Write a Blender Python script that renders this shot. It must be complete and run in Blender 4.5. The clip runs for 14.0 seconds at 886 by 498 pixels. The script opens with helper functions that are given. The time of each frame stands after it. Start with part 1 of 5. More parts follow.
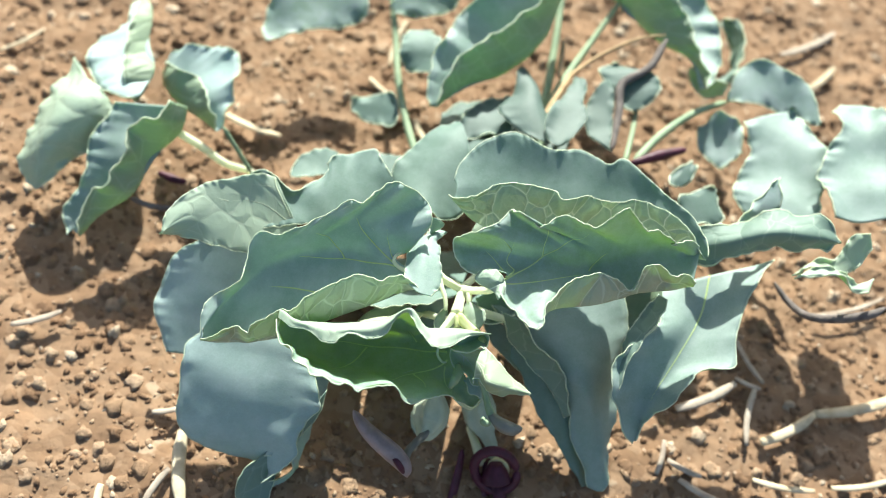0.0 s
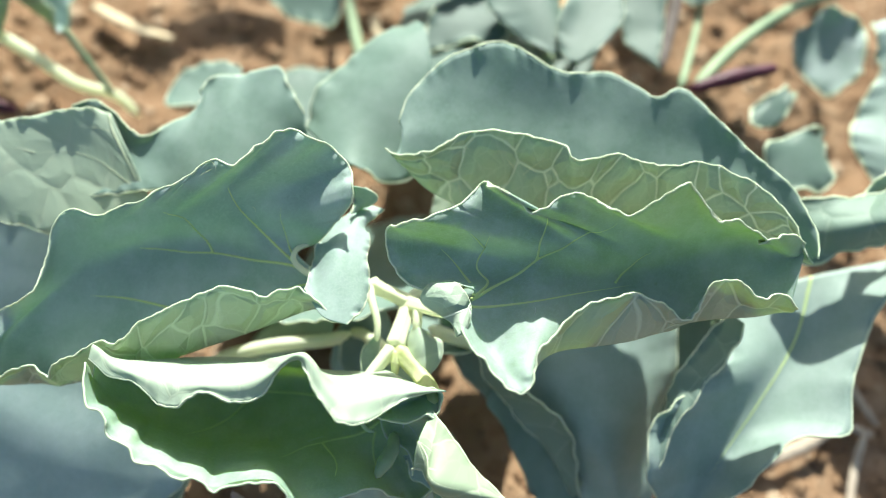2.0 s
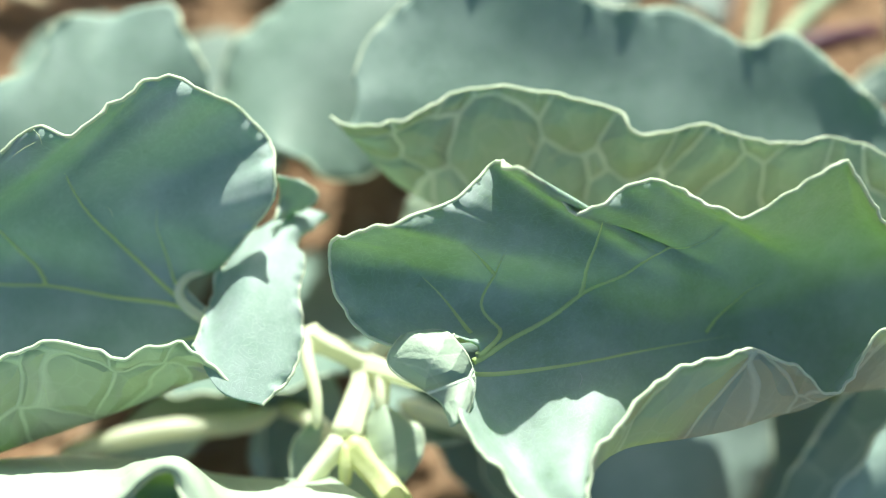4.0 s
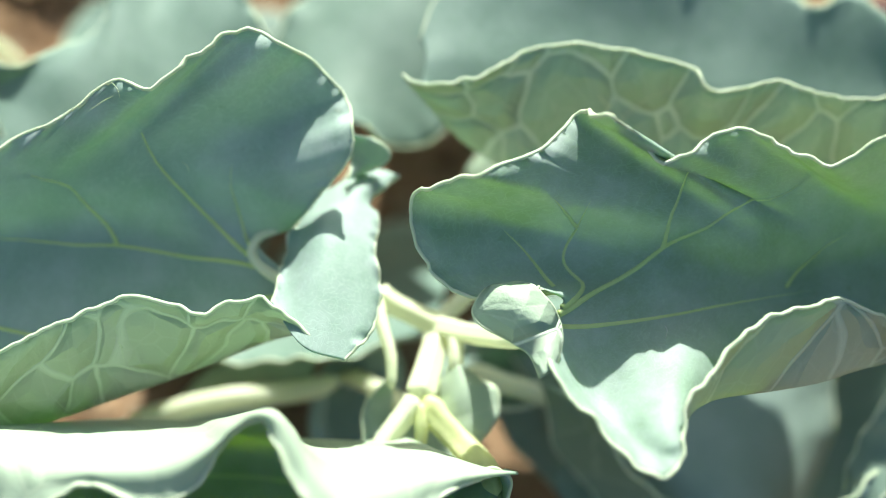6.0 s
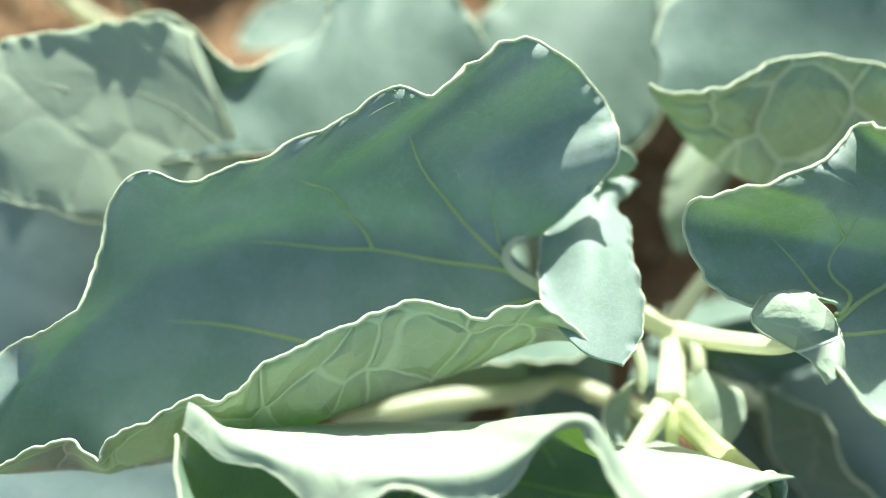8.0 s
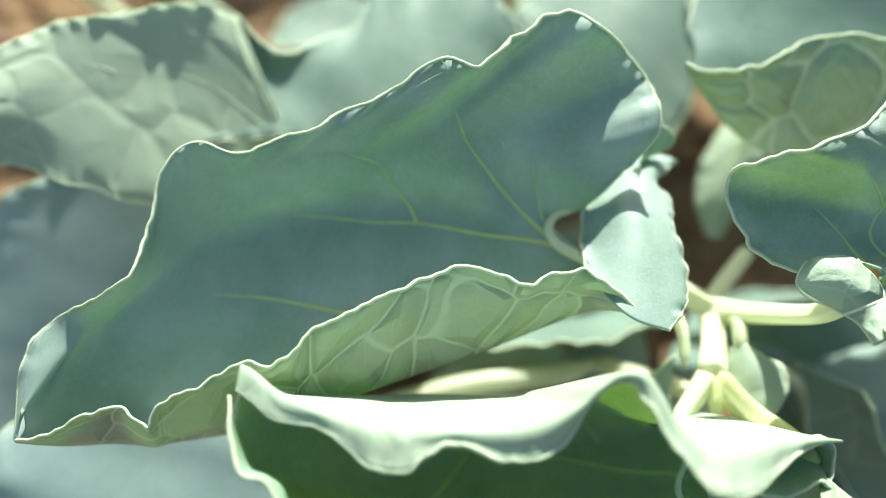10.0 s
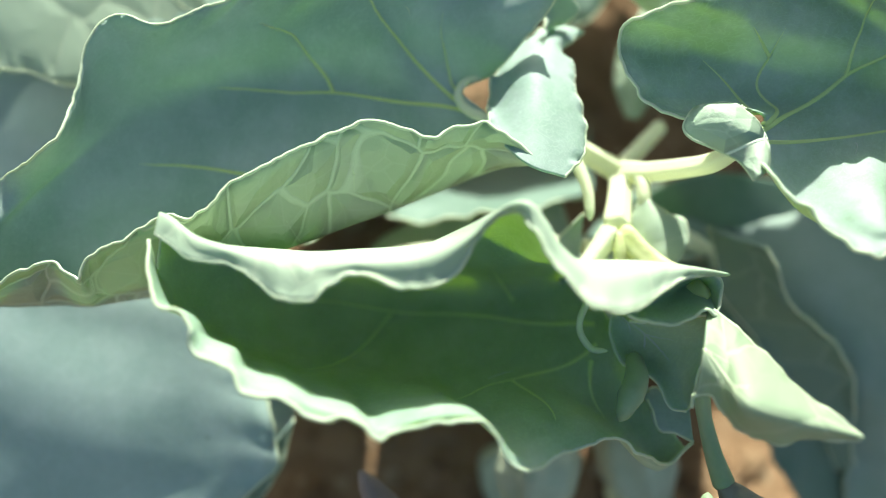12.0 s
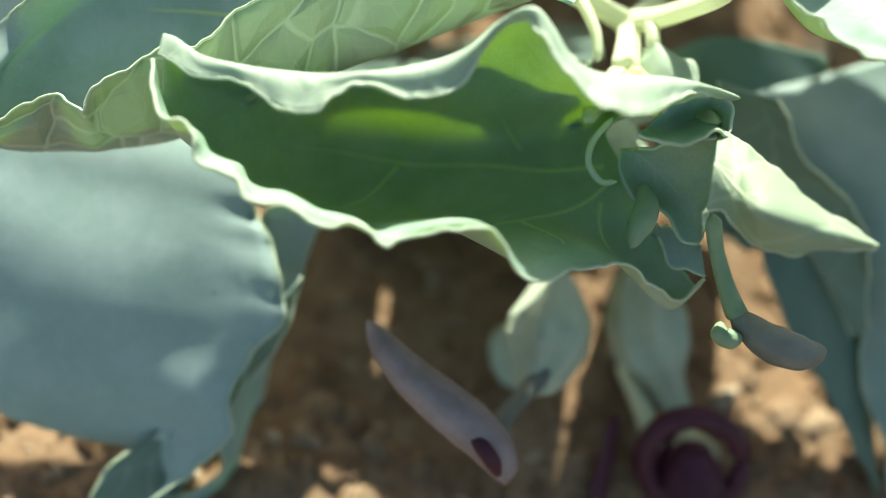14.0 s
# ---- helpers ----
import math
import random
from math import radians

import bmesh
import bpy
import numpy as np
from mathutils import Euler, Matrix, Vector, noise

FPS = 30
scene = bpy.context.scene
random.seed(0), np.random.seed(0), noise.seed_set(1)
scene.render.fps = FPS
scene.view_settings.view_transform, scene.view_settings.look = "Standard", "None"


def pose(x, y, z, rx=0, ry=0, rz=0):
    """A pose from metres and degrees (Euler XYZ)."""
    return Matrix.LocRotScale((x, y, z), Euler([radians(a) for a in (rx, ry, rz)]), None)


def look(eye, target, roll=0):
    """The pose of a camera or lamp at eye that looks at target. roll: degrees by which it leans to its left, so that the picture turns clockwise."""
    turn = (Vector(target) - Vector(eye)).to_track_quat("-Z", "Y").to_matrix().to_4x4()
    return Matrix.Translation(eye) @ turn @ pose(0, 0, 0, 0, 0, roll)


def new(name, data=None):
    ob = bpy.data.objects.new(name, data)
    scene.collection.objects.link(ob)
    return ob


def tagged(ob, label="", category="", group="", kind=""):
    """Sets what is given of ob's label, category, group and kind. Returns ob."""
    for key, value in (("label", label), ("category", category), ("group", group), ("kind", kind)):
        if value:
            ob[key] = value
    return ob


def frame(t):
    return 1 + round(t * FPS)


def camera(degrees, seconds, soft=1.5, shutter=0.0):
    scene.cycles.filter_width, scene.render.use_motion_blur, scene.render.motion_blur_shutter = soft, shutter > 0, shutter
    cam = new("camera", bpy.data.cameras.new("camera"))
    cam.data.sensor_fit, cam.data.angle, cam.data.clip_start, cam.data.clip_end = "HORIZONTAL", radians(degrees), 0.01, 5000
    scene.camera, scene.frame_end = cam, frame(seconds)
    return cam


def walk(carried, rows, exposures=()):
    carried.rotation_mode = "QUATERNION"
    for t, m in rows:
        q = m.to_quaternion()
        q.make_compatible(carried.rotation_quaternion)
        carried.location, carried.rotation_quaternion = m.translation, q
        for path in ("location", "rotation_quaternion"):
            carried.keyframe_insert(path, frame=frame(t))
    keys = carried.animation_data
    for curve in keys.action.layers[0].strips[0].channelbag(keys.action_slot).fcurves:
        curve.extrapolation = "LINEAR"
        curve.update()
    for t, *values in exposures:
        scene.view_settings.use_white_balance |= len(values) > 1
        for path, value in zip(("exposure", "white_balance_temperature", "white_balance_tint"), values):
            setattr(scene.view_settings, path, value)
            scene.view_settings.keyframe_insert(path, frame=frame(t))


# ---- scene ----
# ---- camera ----
cam = camera(50, 14.0, soft=1.0)
cam.data.dof.use_dof, cam.data.dof.aperture_fstop = True, 8.0
walk(cam, [
    (0, look((0.00112, -0.06930, 0.26578), (0.00139, -0.01787, 0.18002), 12.63)),
    (0.5, look((0.00102, -0.06808, 0.26561), (0.00140, -0.01743, 0.17939), 12.75)),
    (1, look((0.00708, -0.05212, 0.24762), (0.00573, -0.00336, 0.16032), 10.94)),
    (1.5, look((0.01133, -0.02312, 0.22387), (0.00994, 0.02047, 0.13388), 11.26)),
    (2, look((0.01484, -0.00014, 0.18883), (0.01359, 0.04044, 0.09744), 11.63)),
    (2.5, look((0.01573, 0.01003, 0.15725), (0.01430, 0.05501, 0.06795), 11.73)),
    (3, look((0.01436, 0.02190, 0.13550), (0.01482, 0.06658, 0.04604), 13.72)),
    (5.3, look((0.01134, 0.02042, 0.13342), (0.01300, 0.06724, 0.04508), 14.85)),
    (5.5, look((0.01058, 0.01866, 0.13197), (0.01195, 0.06542, 0.04359), 14.45)),
    (6, look((0.00592, 0.01583, 0.13039), (0.00802, 0.06281, 0.04214), 15.08)),
    (6.5, look((0.00144, 0.01747, 0.13254), (0.00430, 0.06384, 0.04398), 16.12)),
    (7, look((-0.00289, 0.01684, 0.13417), (-0.00038, 0.06396, 0.04601), 15.79)),
    (7.5, look((-0.01366, 0.01308, 0.13219), (-0.01060, 0.06092, 0.04443), 16.47)),
    (8, look((-0.02068, 0.01119, 0.12843), (-0.01626, 0.05807, 0.04021), 18.12)),
    (8.2, look((-0.02027, 0.00934, 0.12687), (-0.01627, 0.05813, 0.03967), 17.69)),
    (10.3, look((-0.02358, 0.00265, 0.12518), (-0.02029, 0.05386, 0.03935), 16.35)),
    (10.5, look((-0.02264, 0.00179, 0.12531), (-0.01940, 0.05247, 0.03916), 16.25)),
    (11, look((-0.01740, -0.00056, 0.12598), (-0.01351, 0.04995, 0.03976), 16.69)),
    (11.5, look((-0.01758, -0.00533, 0.12649), (-0.01305, 0.04514, 0.04028), 17.05)),
    (12, look((-0.01173, -0.00812, 0.12531), (-0.00856, 0.04142, 0.03850), 14.96)),
    (12.5, look((-0.01149, -0.01137, 0.12109), (-0.00629, 0.03632, 0.03334), 16.94)),
    (13, look((-0.01417, -0.01474, 0.11986), (-0.00869, 0.03324, 0.03229), 17.14)),
    (13.5, look((-0.01303, -0.01724, 0.12034), (-0.00899, 0.03285, 0.03388), 15.50)),
    (14, look((-0.00792, -0.02232, 0.11613), (-0.00602, 0.02781, 0.02962), 13.27)),
], exposures=[(0, 1.3, 6520, -1), (1.5, 1.27, 6550, -1), (3, 1.24, 6600, -5), (9, 1.24, 6700, -6), (13, 1.32, 6930, -9), (14, 1.35, 7000, -9)])

# ---- light ----
SUN_ELEVATION, SUN_AZIMUTH = radians(36), radians(-8)   # azimuth clockwise from +y
sky_world = bpy.data.worlds.new("sky")
sky_world.use_nodes = True
sky_nodes = sky_world.node_tree.nodes
sky = sky_nodes.new("ShaderNodeTexSky")
sky.sky_type = "NISHITA"
sky.sun_disc = False
sky.dust_density, sky.ozone_density = 2.2, 0.8
sky.sun_elevation, sky.sun_rotation = SUN_ELEVATION, SUN_AZIMUTH
sky_world.node_tree.links.new(sky.outputs[0], sky_nodes["Background"].inputs[0])
sky_nodes["Background"].inputs[1].default_value = 0.08
scene.world = sky_world
sun_data = bpy.data.lights.new("sun", "SUN")
sun_data.energy, sun_data.angle, sun_data.color = 5.0, radians(0.6), (1.0, 0.965, 0.92)
sun = new("sun", sun_data)
sun.matrix_world = look((0.1 * math.sin(SUN_AZIMUTH) * 20, 0.1 * math.cos(SUN_AZIMUTH) * 20, 2 * math.tan(SUN_ELEVATION)), (0, 0, 0))

MM = 0.001


# ---- materials ----
class Nodes:
    """Short hand for a material's node tree."""

    def __init__(self, name):
        self.material = bpy.data.materials.new(name)
        self.material.use_nodes = True
        self.tree = self.material.node_tree
        self.tree.nodes.clear()
        self.out = self.add("ShaderNodeOutputMaterial")

    def add(self, kind, **sockets):
        node = self.tree.nodes.new(kind)
        for key, value in sockets.items():
            key = key.replace("_", " ")
            if hasattr(value, "is_output"):
                self.tree.links.new(value, node.inputs[key])
            else:
                node.inputs[key].default_value = value
        return node

    def link(self, a, b):
        self.tree.links.new(a, b)

    def math(self, op, a, b=0.0, clamp=False):
        node = self.tree.nodes.new("ShaderNodeMath")
        node.operation, node.use_clamp = op, clamp
        for n, value in enumerate((a, b)):
            if hasattr(value, "is_output"):
                self.link(value, node.inputs[n])
            else:
                node.inputs[n].default_value = value
        return node.outputs[0]

    def noise(self, scale, detail=4.0, rough=0.55, where=None):
        node = self.add("ShaderNodeTexNoise", Scale=scale, Detail=detail, Roughness=rough)
        if where is not None:
            self.link(where, node.inputs["Vector"])
        return node.outputs["Fac"]

    def ramp(self, fac, *stops):
        node = self.tree.nodes.new("ShaderNodeValToRGB")
        self.link(fac, node.inputs[0])
        points = node.color_ramp.elements
        while len(points) < len(stops):
            points.new(0.5)
        for point, (at, colour) in zip(points, stops):
            point.position = at
            point.color = (*colour, 1) if not isinstance(colour, float) else (colour, colour, colour, 1)
        return node.outputs[0]

    def mix(self, fac, a, b, blend="MIX"):
        node = self.tree.nodes.new("ShaderNodeMix")
        node.data_type, node.blend_type = "RGBA", blend
        for socket, value in ((node.inputs[0], fac), (node.inputs[6], a), (node.inputs[7], b)):
            if hasattr(value, "is_output"):
                self.link(value, socket)
            elif isinstance(value, tuple):
                socket.default_value = (*value, 1)
            else:
                socket.default_value = value
        return node.outputs[2]

    def bump(self, height, strength, distance):
        return self.add("ShaderNodeBump", Height=height, Strength=strength, Distance=distance).outputs[0]

    def finish(self, shader):
        self.link(shader, self.out.inputs["Surface"])
        return self.material


def thin_shader(n, colour, through_colour, share, rough, normal, sheen=0.3):
    """A leaf surface: waxy reflection over a sheet that lets part of the light pass."""
    front = n.add("ShaderNodeBsdfPrincipled", Roughness=rough, Normal=normal)
    n.link(colour, front.inputs["Base Color"])
    front.inputs["Specular IOR Level"].default_value = sheen
    passing = n.add("ShaderNodeBsdfTranslucent")
    if hasattr(through_colour, "is_output"):
        n.link(through_colour, passing.inputs["Color"])
    else:
        passing.inputs["Color"].default_value = (*through_colour, 1)
    both = n.add("ShaderNodeMixShader", Fac=share)
    n.link(front.outputs[0], both.inputs[1])
    n.link(passing.outputs[0], both.inputs[2])
    return both.outputs[0]


def leaf_upper_material(name, dark, light, bloom, share=0.35, passing=(0.26, 0.48, 0.16)):
    n = Nodes(name)
    uv = n.add("ShaderNodeUVMap").outputs[0]
    place = n.add("ShaderNodeTexCoord").outputs["Object"]
    broad, fine = n.noise(70, 3, 0.5, place), n.noise(900, 4, 0.6, place)
    colour = n.mix(n.ramp(broad, (0.3, 0.0), (0.72, 1.0)), dark, light)
    # powdery bloom, rubbed off in places
    wax = n.ramp(n.noise(160, 5, 0.65, place), (0.40, 0.0), (0.75, 1.0))
    colour = n.mix(n.math("MULTIPLY", wax, 0.6), colour, bloom)
    colour = n.mix(n.math("MULTIPLY", n.ramp(fine, (0.45, 0.0), (0.6, 1.0)), 0.12), colour, light)
    cells = n.add("ShaderNodeTexVoronoi", Scale=230.0, Vector=n.mix(0.06, uv, n.add("ShaderNodeTexNoise", Scale=300.0, Vector=uv).outputs["Color"]))
    cells.feature = "DISTANCE_TO_EDGE"
    net = n.ramp(cells.outputs["Distance"], (0.0, 0.0), (0.07, 1.0))
    height = n.math("ADD", n.math("MULTIPLY", net, 0.10), n.math("ADD", n.math("MULTIPLY", fine, 0.18), n.noise(120, 3, 0.5, place)))
    speck = n.ramp(n.noise(420, 1, 0.4, place), (0.775, 0.0), (0.80, 1.0))
    colour = n.mix(n.math("MULTIPLY", speck, 0.35), colour, (0.10, 0.13, 0.10))
    tiny = n.add("ShaderNodeTexVoronoi", Scale=700.0, Vector=uv)
    tiny.feature = "DISTANCE_TO_EDGE"
    mesh_lines = n.math("ADD", n.math("MULTIPLY", n.math("SUBTRACT", 1.0, net), 0.22), n.math("MULTIPLY", n.ramp(tiny.outputs["Distance"], (0.0, 1.0), (0.12, 0.0)), 0.10))
    colour = n.mix(mesh_lines, colour, tuple(c * 1.5 for c in light))
    normal = n.bump(height, 0.2, 0.0007)
    through_colour = n.mix(n.math("MULTIPLY", net, 0.45), (passing[0] * 1.5, passing[1] * 1.3, passing[2] * 1.5), passing)
    return n.finish(thin_shader(n, colour, through_colour, share, 0.6, normal, 0.5))


def leaf_under_material(name, field, ridge, share=0.30, passing=(0.30, 0.45, 0.16), relief=1.0):
    n = Nodes(name)
    uv = n.add("ShaderNodeUVMap").outputs[0]
    place = n.add("ShaderNodeTexCoord").outputs["Object"]
    bent = n.mix(0.0034, uv, n.add("ShaderNodeTexNoise", Scale=75.0, Detail=1.0, Vector=uv).outputs["Color"], "ADD")
    bent = n.mix(0.0016, bent, n.add("ShaderNodeTexNoise", Scale=230.0, Detail=1.0, Vector=uv).outputs["Color"], "ADD")
    cells = n.add("ShaderNodeTexVoronoi", Scale=150.0, Vector=bent, Randomness=1.0)
    cells.feature = "DISTANCE_TO_EDGE"
    small = n.add("ShaderNodeTexVoronoi", Scale=370.0, Vector=bent)
    small.feature = "DISTANCE_TO_EDGE"
    line = n.ramp(cells.outputs["Distance"], (0.005, 1.0), (0.028, 0.0))
    thread = n.ramp(small.outputs["Distance"], (0.0, 1.0), (0.05, 0.0))
    lines = n.math("ADD", line, n.math("MULTIPLY", thread, 0.2), True)
    colour = n.mix(n.ramp(n.noise(90, 3, 0.5, place), (0.3, 0.0), (0.7, 1.0)), field, tuple(c * 1.22 for c in field))
    colour = n.mix(n.math("MULTIPLY", lines, 0.9), colour, ridge)
    pillow = n.ramp(cells.outputs["Distance"], (0.0, 0.0), (0.10, 0.42), (0.24, 0.8), (0.45, 1.0))
    # shading of the swollen cells put into colour, paler towards the ridges
    colour = n.mix(n.math("MULTIPLY", n.math("SUBTRACT", 1.0, pillow), 0.15), colour, ridge)
    dimple = n.ramp(small.outputs["Distance"], (0.0, 0.0), (0.4, 1.0))
    height = n.math("ADD", n.math("MULTIPLY", line, 0.15), n.math("ADD", n.math("MULTIPLY", n.math("ADD", pillow, n.math("MULTIPLY", dimple, 0.07)), 1.1), n.math("MULTIPLY", n.noise(1400, 3, 0.6, place), 0.08)))
    normal = n.bump(height, 0.8 * min(relief, 1.2), 0.0018 * relief)
    return n.finish(thin_shader(n, colour, passing, share, 0.55, normal, 0.35))


def plain_material(name, a, b, scale, rough, share=0.0, passing=(0.5, 0.6, 0.2), bump=0.2, fine=1500.0, spec=0.35):
    n = Nodes(name)
    place = n.add("ShaderNodeTexCoord").outputs["Object"]
    colour = n.mix(n.ramp(n.noise(scale, 4, 0.6, place), (0.32, 0.0), (0.68, 1.0)), a, b)
    normal = n.bump(n.noise(fine, 4, 0.6, place), bump, 0.0004)
    return n.finish(thin_shader(n, colour, passing, share, rough, normal, spec))


LEAF_UPPER = leaf_upper_material("leaf_upper", (0.225, 0.305, 0.283), (0.305, 0.385, 0.372), (0.57, 0.615, 0.66), 0.30, (0.30, 0.66, 0.28))
LEAF_UPPER_BLUE = leaf_upper_material("leaf_upper_bluish", (0.20, 0.28, 0.25), (0.275, 0.36, 0.33), (0.44, 0.52, 0.50), 0.26)
# darker copy of the bluish leaf: partial shade put into its colour
LEAF_UPPER_HALF_SHADE = leaf_upper_material("leaf_upper_half_shade", (0.115, 0.18, 0.155), (0.155, 0.23, 0.205), (0.27, 0.345, 0.32), 0.28)
LEAF_UPPER_COOL = leaf_upper_material("leaf_upper_cool", (0.14, 0.21, 0.19), (0.19, 0.275, 0.25), (0.34, 0.42, 0.40), 0.28)
# lighter copy of the bluish leaf: sunlit brightness put into its colour
LEAF_UPPER_LIT = leaf_upper_material("leaf_upper_lit", (0.295, 0.40, 0.39), (0.37, 0.48, 0.47), (0.54, 0.62, 0.635), 0.26)
# darkest copy: deep shade among the leaves is put into its colour
LEAF_UPPER_SHADED = leaf_upper_material("leaf_upper_shaded", (0.06, 0.10, 0.085), (0.09, 0.14, 0.125), (0.15, 0.20, 0.185), 0.2)
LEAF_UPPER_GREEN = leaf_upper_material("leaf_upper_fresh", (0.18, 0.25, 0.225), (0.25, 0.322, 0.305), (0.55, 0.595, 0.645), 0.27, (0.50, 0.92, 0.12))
LEAF_UPPER_GLOW = leaf_upper_material("leaf_upper_thin", (0.17, 0.27, 0.25), (0.245, 0.34, 0.32), (0.52, 0.565, 0.56), 0.3, (0.70, 1.0, 0.0))
LEAF_UNDER = leaf_under_material("leaf_underside", (0.43, 0.47, 0.35), (0.68, 0.73, 0.58), 0.30, (0.36, 0.44, 0.18))
LEAF_UNDER_COOL = leaf_under_material("leaf_underside_cool", (0.41, 0.51, 0.40), (0.92, 0.97, 0.84), relief=1.1)
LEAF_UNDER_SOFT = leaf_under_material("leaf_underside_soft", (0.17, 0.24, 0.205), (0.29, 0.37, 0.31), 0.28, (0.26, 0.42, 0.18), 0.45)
LEAF_UNDER_MID = leaf_under_material("leaf_underside_mid", (0.28, 0.35, 0.25), (0.47, 0.54, 0.40), 0.30, (0.34, 0.48, 0.14), 0.45)
LEAF_UNDER_PALE = leaf_under_material("leaf_underside_pale", (0.40, 0.49, 0.385), (0.52, 0.60, 0.47), 0.30, (0.36, 0.50, 0.14), 0.4)
MARGIN = plain_material("leaf_margin", (0.62, 0.72, 0.52), (0.74, 0.80, 0.64), 300, 0.5, 0.35, (0.55, 0.65, 0.30))
VEIN = plain_material("leaf_vein", (0.58, 0.71, 0.34), (0.68, 0.79, 0.42), 400, 0.5, 0.4, (0.80, 0.95, 0.2))
VEIN_PALE = plain_material("leaf_vein_pale", (0.58, 0.65, 0.46), (0.66, 0.72, 0.54), 400, 0.55, 0.3, (0.5, 0.6, 0.25))
STEM = plain_material("stem_pale_green", (0.74, 0.78, 0.58), (0.85, 0.87, 0.70), 220, 0.5, 0.42, (0.88, 0.92, 0.68), 0.3)
STEM_YELLOW = plain_material("stem_yellowish", (0.75, 0.79, 0.44), (0.85, 0.87, 0.54), 220, 0.5, 0.42, (0.9, 0.94, 0.48), 0.3)
STEM_DARK = plain_material("stem_grey_green", (0.20, 0.28, 0.17), (0.30, 0.38, 0.24), 160, 0.6, 0.05)
PURPLE = plain_material("flower_purple", (0.045, 0.008, 0.02), (0.09, 0.018, 0.04), 260, 0.5, 0.06, (0.30, 0.03, 0.05), 0.35)
BUD = plain_material("bud_mauve", (0.23, 0.175, 0.178), (0.35, 0.275, 0.28), 240, 0.55, 0.05, (0.4, 0.3, 0.3), 0.35)
BUD_GREEN = plain_material("bud_grey_green", (0.13, 0.13, 0.115), (0.205, 0.205, 0.185), 240, 0.55, 0.08, (0.4, 0.5, 0.3), 0.3)
OVARY = plain_material("ovary_green", (0.38, 0.43, 0.33), (0.50, 0.55, 0.43), 200, 0.6, 0.05)
THROAT = plain_material("flower_throat", (0.62, 0.60, 0.38), (0.70, 0.68, 0.45), 300, 0.6)
TWIG = plain_material("twig_grey", (0.10, 0.085, 0.08), (0.20, 0.17, 0.155), 260, 0.8, 0.0, (0, 0, 0), 0.7, 900.0, 0.15)
TWIG_TAN = plain_material("twig_tan", (0.36, 0.24, 0.13), (0.50, 0.36, 0.21), 260, 0.75, 0.0, (0, 0, 0), 0.6, 900.0, 0.2)
STRAW = plain_material("straw_dry", (0.42, 0.33, 0.215), (0.60, 0.51, 0.37), 180, 0.7, 0.0, (0, 0, 0), 0.7, 700.0, 0.2)
STRAW_GREY = plain_material("straw_grey", (0.30, 0.24, 0.19), (0.46, 0.39, 0.32), 180, 0.8, 0.0, (0, 0, 0), 0.7, 700.0, 0.15)


def soil_material(name):
    n = Nodes(name)
    place = n.add("ShaderNodeTexCoord").outputs["Object"]
    broad = n.noise(22, 5, 0.6, place)
    grain = n.noise(520, 6, 0.7, place)
    crumbs = n.add("ShaderNodeTexVoronoi", Scale=260.0, Vector=place)
    colour = n.mix(n.ramp(broad, (0.3, 0.0), (0.7, 1.0)), (0.19, 0.114, 0.068), (0.275, 0.172, 0.105))
    colour = n.mix(n.math("MULTIPLY", n.ramp(crumbs.outputs["Color"], (0.35, 0.0), (0.9, 1.0)), 0.55), colour, (0.35, 0.24, 0.158))
    colour = n.mix(n.ramp(grain, (0.25, 0.4), (0.5, 0.0)), colour, (0.16, 0.095, 0.058))
    colour = n.mix(n.ramp(n.noise(130, 3, 0.5, place), (0.66, 0.0), (0.72, 0.6)), colour, (0.43, 0.33, 0.235))
    height = n.math("ADD", n.math("MULTIPLY", grain, 0.6), n.math("MULTIPLY", crumbs.outputs["Distance"], -0.6))
    shader = n.add("ShaderNodeBsdfPrincipled", Roughness=0.95, Normal=n.bump(height, 0.6, 0.0012))
    shader.inputs["Specular IOR Level"].default_value = 0.1
    n.link(colour, shader.inputs["Base Color"])
    return n.finish(shader.outputs[0])


def clod_material(name):
    n = Nodes(name)
    place = n.add("ShaderNodeTexCoord").outputs["Object"]
    island = n.add("ShaderNodeNewGeometry").outputs["Random Per Island"]
    colour = n.ramp(island, (0.0, (0.19, 0.113, 0.068)), (0.5, (0.26, 0.163, 0.10)), (0.75, (0.33, 0.22, 0.14)), (0.92, (0.40, 0.285, 0.195)), (1.0, (0.58, 0.475, 0.36)))
    grain = n.noise(700, 5, 0.7, place)
    colour = n.mix(n.ramp(grain, (0.3, 0.45), (0.6, 0.0)), colour, (0.12, 0.07, 0.043))
    shader = n.add("ShaderNodeBsdfPrincipled", Roughness=0.95, Normal=n.bump(grain, 0.8, 0.0012))
    shader.inputs["Specular IOR Level"].default_value = 0.12
    n.link(colour, shader.inputs["Base Color"])
    return n.finish(shader.outputs[0])


SOIL, CLODS = soil_material("soil"), clod_material("soil_crumbs")


# ---- building blocks ----
def as_part(name, mesh, parent, label=""):
    ob = new(name, mesh)
    ob.parent = parent
    if label:
        tagged(ob, label)
    return ob


def make_mesh(name, verts, faces, materials, slots=None, smooth=True, uvs=None):
    mesh = bpy.data.meshes.new(name)
    mesh.from_pydata([tuple(v) for v in verts], [], [tuple(f) for f in faces])
    for m in materials:
        mesh.materials.append(m)
    if slots is not None:
        mesh.polygons.foreach_set("material_index", np.asarray(slots, dtype=np.int32))
    mesh.polygons.foreach_set("use_smooth", np.full(len(faces), smooth))
    if uvs is not None:
        layer = mesh.uv_layers.new(name="UVMap")
        index = np.empty(len(mesh.loops), dtype=np.int32)
        mesh.loops.foreach_get("vertex_index", index)
        layer.data.foreach_set("uv", np.asarray(uvs)[index].astype(np.float32).ravel())
    mesh.update()
    return mesh


